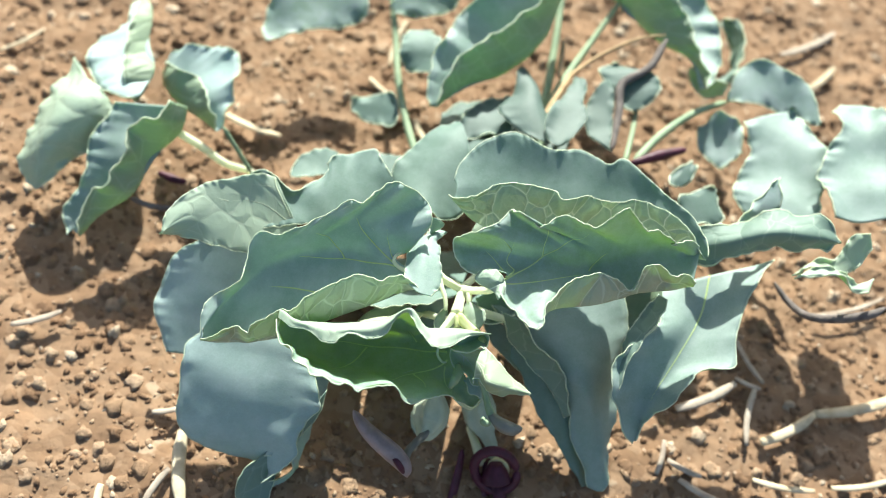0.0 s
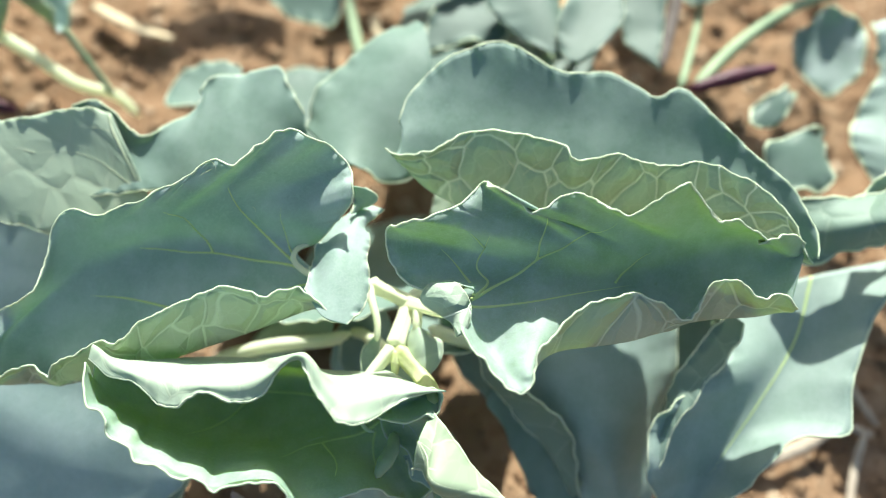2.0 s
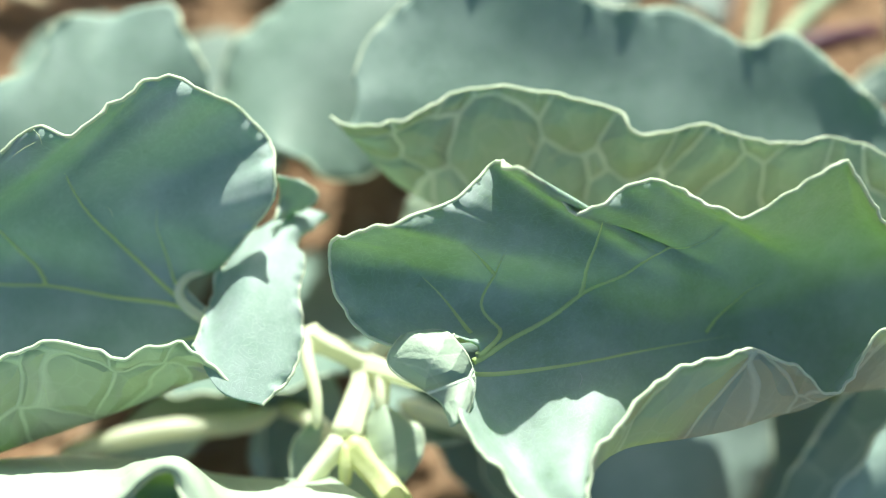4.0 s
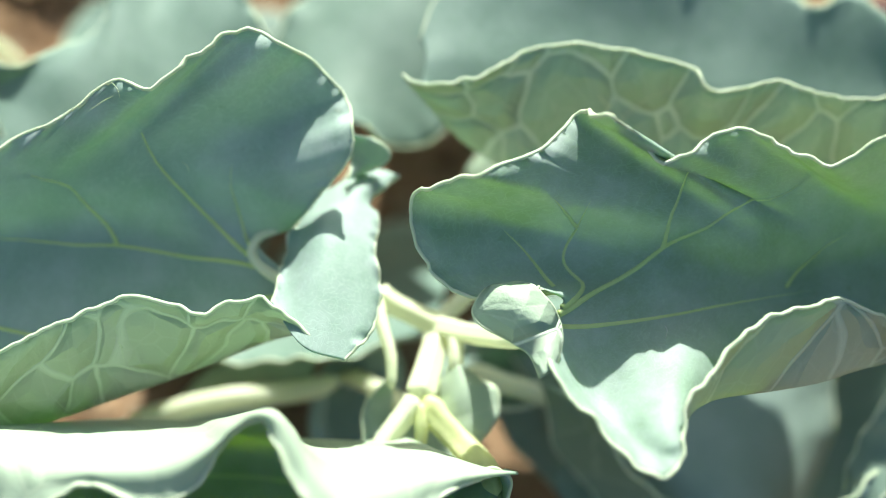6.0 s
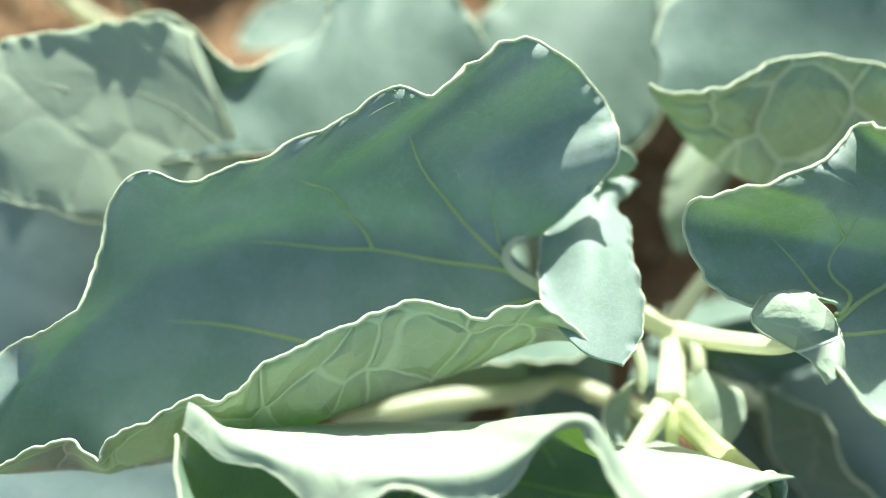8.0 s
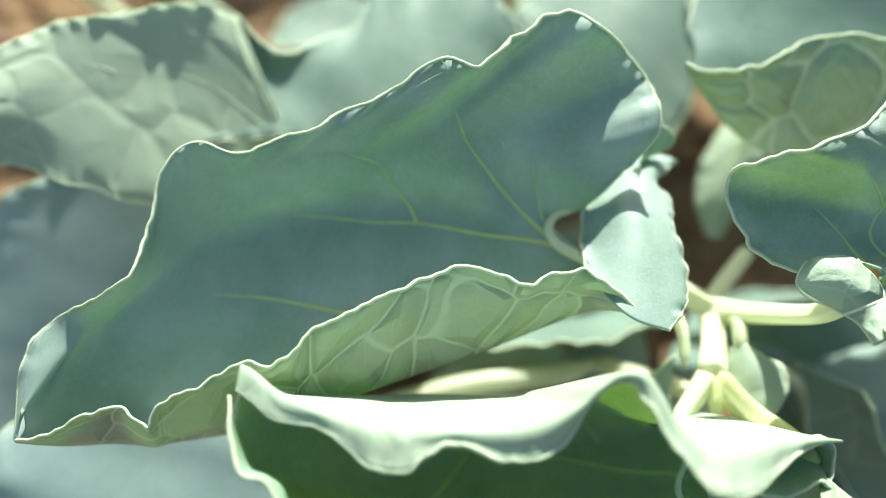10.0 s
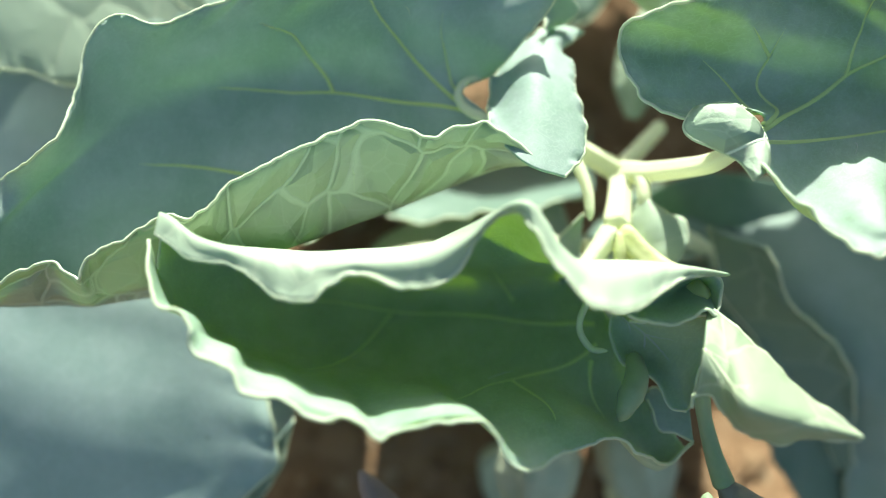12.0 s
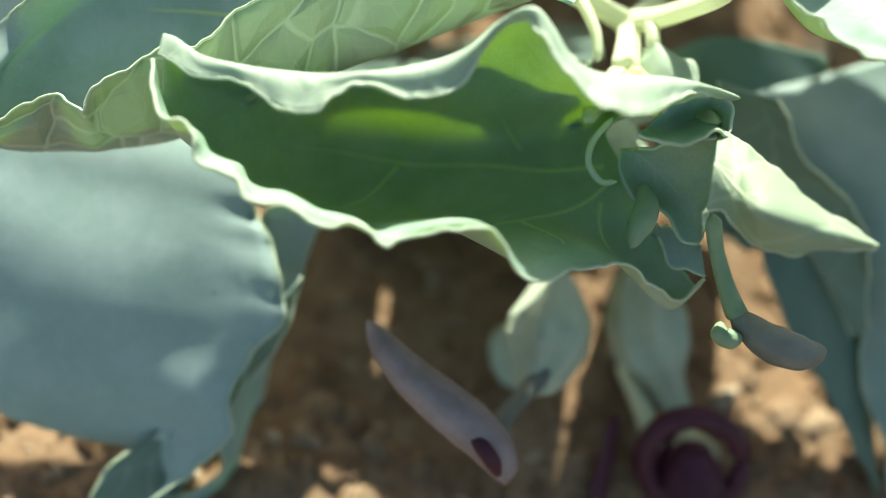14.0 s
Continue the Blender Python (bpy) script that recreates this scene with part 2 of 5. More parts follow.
def spline(points, count):
    """A smooth curve through the points, resampled at even steps of its length."""
    p = np.asarray(points, float)
    if len(p) == 2:
        return p[0] + (p[1] - p[0]) * np.linspace(0, 1, count)[:, None]
    ext = np.vstack([2 * p[0] - p[1], p, 2 * p[-1] - p[-2]])
    fine = []
    u = np.linspace(0, 1, 16, endpoint=False)[:, None]
    for a, b, c, d in zip(ext, ext[1:], ext[2:], ext[3:]):
        fine.append(0.5 * (2 * b + (c - a) * u + (2 * a - 5 * b + 4 * c - d) * u**2 + (3 * b - a - 3 * c + d) * u**3))
    fine = np.vstack([*fine, p[-1:]])
    far = np.r_[0, np.cumsum(np.linalg.norm(np.diff(fine, axis=0), axis=1))]
    at = np.linspace(0, far[-1], count)
    return np.stack([np.interp(at, far, fine[:, k]) for k in range(3)], 1)


def across(columns, count):
    """Rounds the section between the curves: columns is (curves, along, 3)."""
    k = len(columns)
    if k == 2:
        f = np.linspace(0, 1, count)[:, None, None]
        return columns[0] + (columns[1] - columns[0]) * f
    ext = np.concatenate([2 * columns[:1] - columns[1:2], columns, 2 * columns[-1:] - columns[-2:-1]])
    rows = []
    for x in np.linspace(0, k - 1, count):
        i = min(int(x), k - 2)
        u = x - i
        a, b, c, d = ext[i : i + 4]
        rows.append(0.5 * (2 * b + (c - a) * u + (2 * a - 5 * b + 4 * c - d) * u**2 + (3 * b - a - 3 * c + d) * u**3))
    return np.array(rows)


def tube_arrays(path, radii, sides=8, flat=1.0, ribs=0, rounded=False):
    path = np.asarray(path, float)
    radii = np.interp(np.linspace(0, 1, len(path)), np.linspace(0, 1, len(radii)), radii)
    radii = radii * np.sqrt(np.clip(np.minimum(np.arange(len(path)) + 0.15, len(path) - 0.85 - np.arange(len(path))) / 2.2, 0, 1)) if rounded else radii
    way = np.gradient(path, axis=0)
    way /= np.linalg.norm(way, axis=1)[:, None] + 1e-12
    side = np.cross(way[0], (0.3, 0.2, 0.93))
    verts, faces = [], []
    for i, (p, w, r) in enumerate(zip(path, way, radii)):
        side = side - w * (side @ w)
        side /= np.linalg.norm(side) + 1e-12
        up = np.cross(w, side)
        for j in range(sides):
            a = 2 * math.pi * j / sides
            verts.append(p + r * (1 + (0.14 * math.cos(ribs * a) if ribs else 0)) * (math.cos(a) * side + flat * math.sin(a) * up))
    for i in range(len(path) - 1):
        for j in range(sides):
            k = (j + 1) % sides
            faces.append((i * sides + j, i * sides + k, (i + 1) * sides + k, (i + 1) * sides + j))
    faces.append(tuple(range(sides))[::-1])
    faces.append(tuple((len(path) - 1) * sides + j for j in range(sides)))
    return np.array(verts), faces


def tube(name, points, radii, material, parent, label="", steps=28, sides=10, flat=1.0, ribs=0):
    """A stalk, bud or twig: a round sweep along points in millimetres, with radii in millimetres."""
    verts, faces = tube_arrays(spline(np.array(points) * MM, steps), np.array(radii) * MM, sides, flat, ribs, True)
    end = np.array(points[-1]) * MM
    ob = as_part(name, make_mesh(name, verts - end, faces, [material]), parent, label)
    ob.location = end
    return ob


def plant(label, group=""):
    return tagged(new("plant"), label, "plant", group)


def leaf(parent, patches, flips, upper=LEAF_UPPER, under=LEAF_UNDER, label="", veins=(), along=72, wide=26, ripple=0.12, seed=1, edge=0.18, frill=0.5, scallop=0.0, sway=0.0, paint=None, close=0.0):
    """A leaf blade of one or more patches. A patch is a list of curves that run from the leaf's base to its tip, from
    one margin over the folds to the other; the sheet is rounded between them, has two sides and a thick pale margin."""
    verts, faces, slots, uvs, rims, lines = [], [], [], [], [], []
    thick = 0.30 * MM
    for n, (curves, flip) in enumerate(zip(patches, flips)):
        grid = across(np.array([spline(np.array(c) * MM, along) for c in curves]), wide)
        if close:   # the blade narrows to a rounded base
            pull = np.sqrt(np.clip(1 - (1 - np.linspace(0, 1, along) / close).clip(0, 1) ** 2, 0.01, 1))[None, :, None]
            spine = grid.mean(0)[None]
            grid = spine + (grid - spine) * pull
        du, dv = np.gradient(grid, axis=1), np.gradient(grid, axis=0)
        normal = np.cross(du, dv)
        normal /= np.linalg.norm(normal, axis=2)[:, :, None] + 1e-12
        if flip:
            normal = -normal
        # small swells of the sheet, a little stronger towards the margins
        v = np.linspace(-1, 1, wide)[:, None]
        swell = np.array([[noise.noise(Vector(p) * 160 + Vector((seed * 7.1, 0, 0))) for p in row] for row in grid])
        grid = grid + normal * (swell * (0.35 + 0.5 * v**2) * ripple * 2 * MM)[:, :, None]
        if sway:
            broad = np.array([[noise.noise(Vector(p) * 62 + Vector((seed * 3.3, 5, 0))) for p in row] for row in grid])
            grid = grid + normal * (broad * sway * MM)[:, :, None]
        # frilled margins
        run = np.linspace(0, 1, along)
        pace = 1.0 if scallop < 0.4 else 0.45
        for row, sign in ((0, 1), (wide - 1, -1)):
            far = np.r_[0, np.cumsum(np.linalg.norm(np.diff(grid[row], axis=0), axis=1))]
            wave = np.array([noise.noise(Vector((d * 330 * pace, seed * 3.7 + sign, n))) + 0.6 * noise.noise(Vector((d * 800 * pace, seed * 5.1 + sign, n))) for d in far])
            wave *= np.minimum(1, np.minimum(run, 1 - run) * 12) * frill * MM
            for k in range(4):
                at = row + sign * k
                grid[at] = grid[at] + normal[at] * (wave * (1 - k / 4) ** 1.6)[:, None]
            out = grid[row] - grid[row + 3 * sign]
            out /= np.linalg.norm(out, axis=1)[:, None] + 1e-12
            notch = np.array([noise.noise(Vector((d * 260 * pace, seed * 9.3 + sign, n + 4.2))) + 0.5 * noise.noise(Vector((d * 640 * pace, seed * 2.9 + sign, n))) + 0.35 * pace * noise.noise(Vector((d * 1500, seed * 4.9 + sign, n))) for d in far])
            notch *= np.minimum(1, np.minimum(run, 1 - run) * 12) * scallop * MM
            for k in range(4):
                grid[row + sign * k] = grid[row + sign * k] + out * (notch * (1 - k / 4))[:, None]
        s = np.r_[0, np.cumsum(np.linalg.norm(np.diff(grid[wide // 2], axis=0), axis=1))]
        w = np.linalg.norm(np.diff(grid, axis=0), axis=2).mean(1)
        c = np.r_[0, np.cumsum(w)]
        uv = np.stack(np.meshgrid(s + seed * 0.37, c + n * 0.2, indexing="xy"), -1).reshape(-1, 2)
        base = len(verts)
        count = wide * along
        verts.extend((grid + normal * thick / 2).reshape(-1, 3))
        verts.extend((grid - normal * thick / 2).reshape(-1, 3))
        uvs.extend(uv)
        uvs.extend(uv)
        for j in range(wide - 1):
            for i in range(along - 1):
                q = [base + j * along + i, base + j * along + i + 1, base + (j + 1) * along + i + 1, base + (j + 1) * along + i]
                if flip:
                    q = q[::-1]
                faces.append(q)
                slots.append(0)
                faces.append([x + count for x in q[::-1]])
                slots.append(1)
        ring = [j * along for j in range(wide - 1, -1, -1)] + list(range(1, along)) + [j * along + along - 1 for j in range(1, wide)] + [(wide - 1) * along + i for i in range(along - 2, 0, -1)]
        for a, b in zip(ring, ring[1:] + ring[:1]):
            faces.append([base + a, base + b, base + b + count, base + a + count] if flip else [base + b, base + a, base + a + count, base + b + count])
            slots.append(0)
        rims.append((grid[0], grid[-1]))
        for vein in veins if n == 0 else ():
            way, fat = vein
            sc = spline([(p, q, 0.0) for p, q in way], 14 * len(way))
            x, y = np.clip(sc[:, 0], 0, 1) * (along - 1), np.clip(sc[:, 1], 0, 1) * (wide - 1)
            i, j = np.clip(x.astype(int), 0, along - 2), np.clip(y.astype(int), 0, wide - 2)
            fx, fy = (x - i)[:, None], (y - j)[:, None]
            shade = paint or (VEIN_PALE if min(q for p, q in way) > 0.66 else VEIN)
            lines.append(((grid[j, i] * (1 - fx) + grid[j, i + 1] * fx) * (1 - fy) + (grid[j + 1, i] * (1 - fx) + grid[j + 1, i + 1] * fx) * fy, fat, shade))
    blade = as_part("leaf", make_mesh("leaf", verts, faces, [upper, under], slots, True, uvs), parent, label)
    if edge:
        for pair in rims:
            for rim in pair:
                vs, fs = tube_arrays(rim, [edge * MM, edge * MM * 1.15, edge * MM * 0.9, edge * MM], 6)
                as_part("leaf_margin", make_mesh("leaf_margin", vs, fs, [MARGIN]), blade, "pale thickened leaf margin")
    for path, fat, shade in lines:
        vs, fs = tube_arrays(path, [fat * MM, fat * MM * 0.8, fat * MM * 0.6, fat * MM * 0.35], 6)
        as_part("vein", make_mesh("vein", vs, fs, [shade]), blade)
    return blade


# ---- ground ----
def lattice_noise(x, y, seed):
    """Smooth noise from -1 to 1 on a unit lattice, for whole arrays."""
    def value(i, j):
        h = np.sin(i * 127.1 + j * 311.7 + seed * 74.7) * 43758.5453
        return 2 * (h - np.floor(h)) - 1
    i, j = np.floor(x), np.floor(y)
    u, v = x - i, y - j
    u, v = u * u * (3 - 2 * u), v * v * (3 - 2 * v)
    return (value(i, j) * (1 - u) + value(i + 1, j) * u) * (1 - v) + (value(i, j + 1) * (1 - u) + value(i + 1, j + 1) * u) * v


def soil_height(x, y):
    h = 3.0 * lattice_noise(x / 0.09, y / 0.09, 1) + 1.6 * lattice_noise(x / 0.03, y / 0.03, 2)
    h += 0.7 * lattice_noise(x / 0.013, y / 0.011, 3) + 0.42 * lattice_noise(x / 0.0061, y / 0.0057, 4) + 0.35 * lattice_noise(x / 0.0028, y / 0.0028, 5)
    return MM * (h - 2.0)


def spread(lo, hi, step):
    near = np.arange(lo, hi, step)
    grow = np.cumsum(step * 1.22 ** np.arange(1, 62))
    return np.r_[(lo - grow)[::-1], near, near[-1] + grow]


def ground():
    xs, ys = spread(-0.24, 0.24, 0.0016), spread(-0.12, 0.42, 0.0016)
    x, y = np.meshgrid(xs, ys)
    z = soil_height(x, y)
    verts = np.stack([x, y, z], -1).reshape(-1, 3)
    w, h = len(xs), len(ys)
    i, j = np.meshgrid(np.arange(w - 1), np.arange(h - 1))
    a = (j * w + i).ravel()
    faces = np.stack([a, a + 1, a + w + 1, a + w], 1)
    mesh = bpy.data.meshes.new("ground")
    mesh.vertices.add(len(verts))
    mesh.vertices.foreach_set("co", verts.ravel().astype(np.float32))
    mesh.loops.add(faces.size)
    mesh.loops.foreach_set("vertex_index", faces.ravel().astype(np.int32))
    mesh.polygons.add(len(faces))
    mesh.polygons.foreach_set("loop_start", np.arange(0, faces.size, 4, dtype=np.int32))
    mesh.polygons.foreach_set("use_smooth", np.full(len(faces), True))
    mesh.update(calc_edges=True)
    mesh.materials.append(SOIL)
    tagged(new("ground", mesh), "dry crumbly reddish-brown soil of a tilled field", "ground", kind="structure")


def lump(rng, radius, level=1):
    """A rough crumb: an uneven ball of a few faces."""
    bm = bmesh.new()
    bmesh.ops.create_icosphere(bm, subdivisions=level, radius=radius)
    off = Vector((rng.random() * 50, rng.random() * 50, rng.random() * 50))
    squash = (1.0, 0.7 + 0.3 * rng.random(), 0.55 + 0.3 * rng.random())
    for v in bm.verts:
        k = 1 + 0.8 * noise.noise(v.co / radius * 1.3 + off) + 0.4 * noise.noise(v.co / radius * 3.1 + off)
        v.co = Vector((v.co.x * squash[0], v.co.y * squash[1], v.co.z * squash[2])) * k
    out = [tuple(v.co) for v in bm.verts], [[v.index for v in f.verts] for f in bm.faces]
    bm.free()
    return out


def crumbs():
    rng = random.Random(5)
    shapes = [(np.array(v), f) for v, f in (lump(rng, 1.0, 1 if n < 10 else 2) for n in range(16))]
    verts, faces = [], []
    for n in range(29000):
        x, y = rng.uniform(-0.20, 0.24), rng.uniform(-0.10, 0.36)
        r = 0.0006 + 0.0022 * rng.random() ** 3.8
        v, f = shapes[n % 10 if r < 0.0021 else 10 + n % 6]
        a = rng.random() * 6.283
        turn = np.array([[math.cos(a), -math.sin(a), 0], [math.sin(a), math.cos(a), 0], [0, 0, 1]])
        z = float(soil_height(np.array([x]), np.array([y]))[0]) - r * 0.2
        base = len(verts)
        verts.extend(v @ turn.T * r + (x, y, z))
        faces.extend([[k + base for k in q] for q in f])
    mesh = make_mesh("soil_crumbs", verts, faces, [CLODS], None, True)
    tagged(new("soil_crumbs", mesh), "loose clods and pale crumbs lying on the soil", "soil crumbs", kind="stuff")


ground()
crumbs()

# ---- the main plant ----
main = plant("low blue-green herb with folded wavy leaves growing from soil")
l1_upper = [(-7.2, 58.9, 46.7), (-5.0, 60.8, 50.6), (-2.6, 63.9, 55.2), (-5.0, 69.6, 56.1), (-11.0, 69.9, 60.7), (-14.4, 70.4, 61.0), (-17.8, 66.9, 59.8), (-21.0, 63.3, 58.6), (-24.5, 63.7, 58.1), (-28.4, 61.0, 55.1), (-33.0, 58.4, 52.7), (-40.9, 53.9, 49.8), (-45.5, 53.7, 49.9), (-47.7, 50.6, 48.3), (-47.0, 45.1, 46.1), (-48.2, 39.6, 45.6), (-54.7, 37.3, 39.0), (-56.1, 32.3, 37.3), (-54.8, 26.6, 35.3)]
l1_sinus = [(-9.9, 56.7, 45.5), (-14.8, 59.3, 48.8), (-20, 59.8, 50.9), (-30.4, 56.6, 48.6), (-38.3, 52.5, 45.9), (-44.6, 48.4, 43.2), (-48.5, 41, 40.5), (-52.6, 34.8, 38.5), (-54.8, 28.9, 36.7)]
l1_blade = [(-5.7, 54, 45), (-11, 54.5, 45.1), (-23.4, 54.1, 44.5), (-34.9, 50.5, 41.9), (-44.5, 43.5, 39.1), (-52, 35.2, 36.7), (-54.4, 27.9, 35)]
l1_fold = [(-4.1, 50.7, 43.1), (-12.3, 44.9, 41.6), (-27.2, 36.5, 37.4), (-36.1, 33.5, 31.8), (-43.4, 31, 30.9), (-50.6, 28.8, 31), (-54.9, 26.8, 34.3)]
l1_lower = [(-1, 46.2, 50.5), (-7.1, 48.8, 51.1), (-12.8, 46.6, 50.3), (-17.9, 46.9, 51), (-24.6, 43, 48.8), (-30.3, 38.7, 46.4), (-33, 35.4, 44.7), (-36.1, 35.2, 44.2), (-41.8, 31.1, 41.2), (-42.7, 28.9, 39.5), (-46.3, 30.5, 39.6), (-51.6, 27.3, 36.7), (-54.8, 26.5, 35.3)]
l1f_left = [(-6.5, 49.6, 49.3), (-6.9, 54.7, 46.5), (-7, 57.5, 46.4), (-6.2, 61, 46.8), (-4.3, 64.5, 47.3), (-1.4, 67.1, 47.3)]
l1f_mid = [(-2.6, 45.7, 50.6), (-2.7, 52.7, 50.7), (-3.2, 58.3, 50), (-1.7, 63, 48.9), (0.1, 67.3, 47.4)]
l1f_right = [(1.3, 45.4, 50.1), (3, 49.1, 49.8), (3.2, 52.6, 49.2), (1.5, 57.3, 49.4), (1, 60.9, 48.9), (-0.2, 63.4, 47.7), (1.9, 67.2, 47.4)]
leaf(main, [[l1_upper, l1_sinus, l1_blade, l1_fold, l1_lower], [l1f_left, l1f_mid, l1f_right]], [False, True], LEAF_UPPER, LEAF_UNDER, "folded heart-shaped leaf with rolled lower edge", [([(0.002, 0.516), (0.072, 0.491), (0.176, 0.509), (0.287, 0.503), (0.377, 0.491), (0.485, 0.428), (0.593, 0.321)], 0.317), ([(0.028, 0.516), (0.07, 0.434), (0.106, 0.34), (0.166, 0.277), (0.236, 0.201), (0.347, 0.094)], 0.338), ([(0.058, 0.497), (0.034, 0.264), (0.11, 0.195), (0.16, 0.151), (0.204, 0.113)], 0.317), ([(0.287, 0.503), (0.297, 0.409), (0.313, 0.302), (0.361, 0.239), (0.519, 0.126)], 0.297), ([(0.006, 0.572), (0.068, 0.597), (0.146, 0.616)], 0.317), ([(0.397, 0.629), (0.521, 0.585), (0.633, 0.541), (0.721, 0.497)], 0.297), ([(0.188, 0.786), (0.297, 0.906), (0.385, 0.975)], 0.2), ([(0.381, 0.78), (0.423, 0.893), (0.489, 0.943), (0.539, 0.937)], 0.2), ([(0.184, 0.761), (0.186, 0.931), (0.166, 0.994)], 0.2), ([(0.297, 0.906), (0.319, 0.969), (0.305, 1.0)], 0.185), ([(0.363, 0.774), (0.345, 0.836), (0.385, 0.975)], 0.185), ([(0.297, 0.906), (0.299, 0.836), (0.343, 0.774)], 0.18)], along=170, wide=40, seed=1, scallop=0.3, frill=0.85)

r1_upper = [(16.8, 54.0, 55.8), (13.5, 52.3, 54.4), (9.7, 52.6, 53.9), (6.0, 55.1, 54.6), (4.1, 58.8, 55.8), (4.7, 59.8, 58.3), (9.4, 60.8, 61.7), (14.0, 63.7, 62.6), (16.5, 67.1, 63.8), (18.6, 65.4, 67.2), (21.8, 65.8, 63.6), (25.4, 65.0, 64.0), (28.9, 67.4, 65.6), (33.1, 68.2, 65.6), (37.4, 66.4, 65.2), (40.7, 67.4, 66.8), (44.4, 71.2, 69.9), (47.6, 71.1, 68.2), (51.4, 69.4, 65.7), (55.2, 70.4, 64.5), (60.2, 69.7, 62.4), (59.8, 69.8, 60.8), (65.2, 73.5, 59.1), (68.4, 73.6, 56.9)]
r1_blade = [(19.1, 53.5, 55.5), (21.9, 56.9, 53.9), (27.2, 60.7, 55.7), (35.9, 64, 57.2), (47.3, 68.6, 57.1), (59.2, 72.7, 56.8), (67, 72, 55.2), (68.8, 73.4, 55.8)]
r1_rib = [(18.8, 51.7, 54.6), (28.4, 55.5, 53.6), (38.3, 59.9, 52.9), (48.6, 64.2, 52.6), (63.1, 70.4, 53.3), (66.7, 71.3, 53.7), (69, 72.6, 55.4)]
r1_fold = [(18.8, 49.5, 54.7), (24.1, 45.9, 52.8), (29.1, 43.2, 57), (33, 47.8, 53.7), (43.8, 52.8, 51.5), (53.2, 58.6, 50.9), (62.7, 61.7, 51.7), (68.5, 64.2, 52.8)]
r1_lower = [(18.4, 47.6, 55.9), (19.1, 46, 57), (23.7, 41.9, 56.8), (28.2, 39.2, 57.3), (30.2, 41.1, 57.1), (30.1, 45.4, 58.1), (32.4, 48.6, 58.6), (34.3, 52.3, 59.2), (40.7, 56.5, 60.1), (46.5, 57.5, 58.3), (51.5, 56.6, 55.5), (52.4, 58.4, 57.5), (52.9, 61, 59.9), (56, 62.6, 61.8), (58.4, 62.5, 60.4), (61.3, 61.9, 58.8), (65.4, 63.3, 58.1), (68.1, 62.5, 56.4)]
r1f_left = [(12.2, 53.1, 55.0), (11.4, 51.1, 54.6), (12.2, 49.8, 54.6), (14.7, 48.8, 54.9), (16.8, 47.9, 55.0), (18.1, 45.8, 55.4)]
r1f_mid = [(12.8, 53.4, 55.3), (13.6, 52.6, 56.1), (14.8, 51.4, 56.6), (16.7, 50.0, 56.5), (18.1, 48.7, 56.3), (18.6, 46.1, 56.0)]
r1f_right = [(13.3, 53.6, 55.3), (15.7, 54.1, 55.6), (17.4, 52.9, 55.8), (18.8, 51.3, 55.8), (19.4, 49.4, 55.8), (19.0, 46.5, 56.0)]
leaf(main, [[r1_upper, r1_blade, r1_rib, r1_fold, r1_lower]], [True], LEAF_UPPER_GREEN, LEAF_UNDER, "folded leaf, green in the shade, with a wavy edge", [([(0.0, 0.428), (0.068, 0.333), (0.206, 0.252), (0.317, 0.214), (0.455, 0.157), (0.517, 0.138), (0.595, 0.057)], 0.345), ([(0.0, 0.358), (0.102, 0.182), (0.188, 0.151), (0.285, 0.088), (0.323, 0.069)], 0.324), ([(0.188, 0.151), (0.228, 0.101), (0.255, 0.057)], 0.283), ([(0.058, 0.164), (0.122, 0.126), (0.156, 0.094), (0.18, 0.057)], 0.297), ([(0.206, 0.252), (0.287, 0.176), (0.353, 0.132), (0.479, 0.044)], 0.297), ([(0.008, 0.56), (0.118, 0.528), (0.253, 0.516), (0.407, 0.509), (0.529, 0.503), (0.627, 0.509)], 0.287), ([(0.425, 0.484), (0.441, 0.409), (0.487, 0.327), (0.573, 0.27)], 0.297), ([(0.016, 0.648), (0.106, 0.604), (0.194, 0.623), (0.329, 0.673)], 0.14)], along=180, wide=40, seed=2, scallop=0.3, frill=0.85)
leaf(main, [[r1f_left, r1f_mid, r1f_right]], [True], LEAF_UPPER, LEAF_UNDER_COOL, "pale basal lobe of a leaf, folded over", (), along=40, wide=18, seed=17, edge=0.16, frill=0.3)

r2_upper = [(0.7, 81.8, 51.4), (1.7, 87.3, 53), (6.9, 94.3, 55.1), (14.7, 98.3, 56.8), (19.9, 97.2, 56.2), (26.1, 96, 55.6), (33.6, 97.5, 56.2), (41.9, 95.7, 55.3), (46.3, 97.8, 56.1), (52.5, 93.4, 56.3), (59.9, 87.9, 55.8), (65.8, 83.9, 56.1), (70.3, 77.1, 55.2), (71.1, 72.8, 54.4)]
r2_blade = [(1.8, 79.7, 51.6), (9.7, 82.7, 51.1), (18.8, 86.4, 51), (33.2, 87.8, 51.4), (47.9, 88.3, 51.5), (60.2, 83.9, 53.3), (71.9, 73.6, 52.5)]
r2_fold = [(2, 76.2, 51.1), (9.5, 72.2, 47), (22.7, 70.6, 45.1), (41.9, 73, 44.8), (59.5, 74.8, 49.8), (71.4, 72.9, 53.3)]
r2_lower = [(0.3, 75.3, 54), (2.3, 74.6, 54.2), (7.1, 75.7, 55.2), (12.8, 79.1, 57.2), (17.1, 80.1, 58.1), (21.6, 80.5, 58.2), (28.2, 80.4, 58.1), (31.3, 78.9, 57.4), (36.4, 81.1, 58.3), (44.6, 81, 58.6), (49.6, 82.4, 59.7), (58.2, 80.7, 59.3), (65.4, 77.1, 58), (69.7, 72.2, 56.3)]
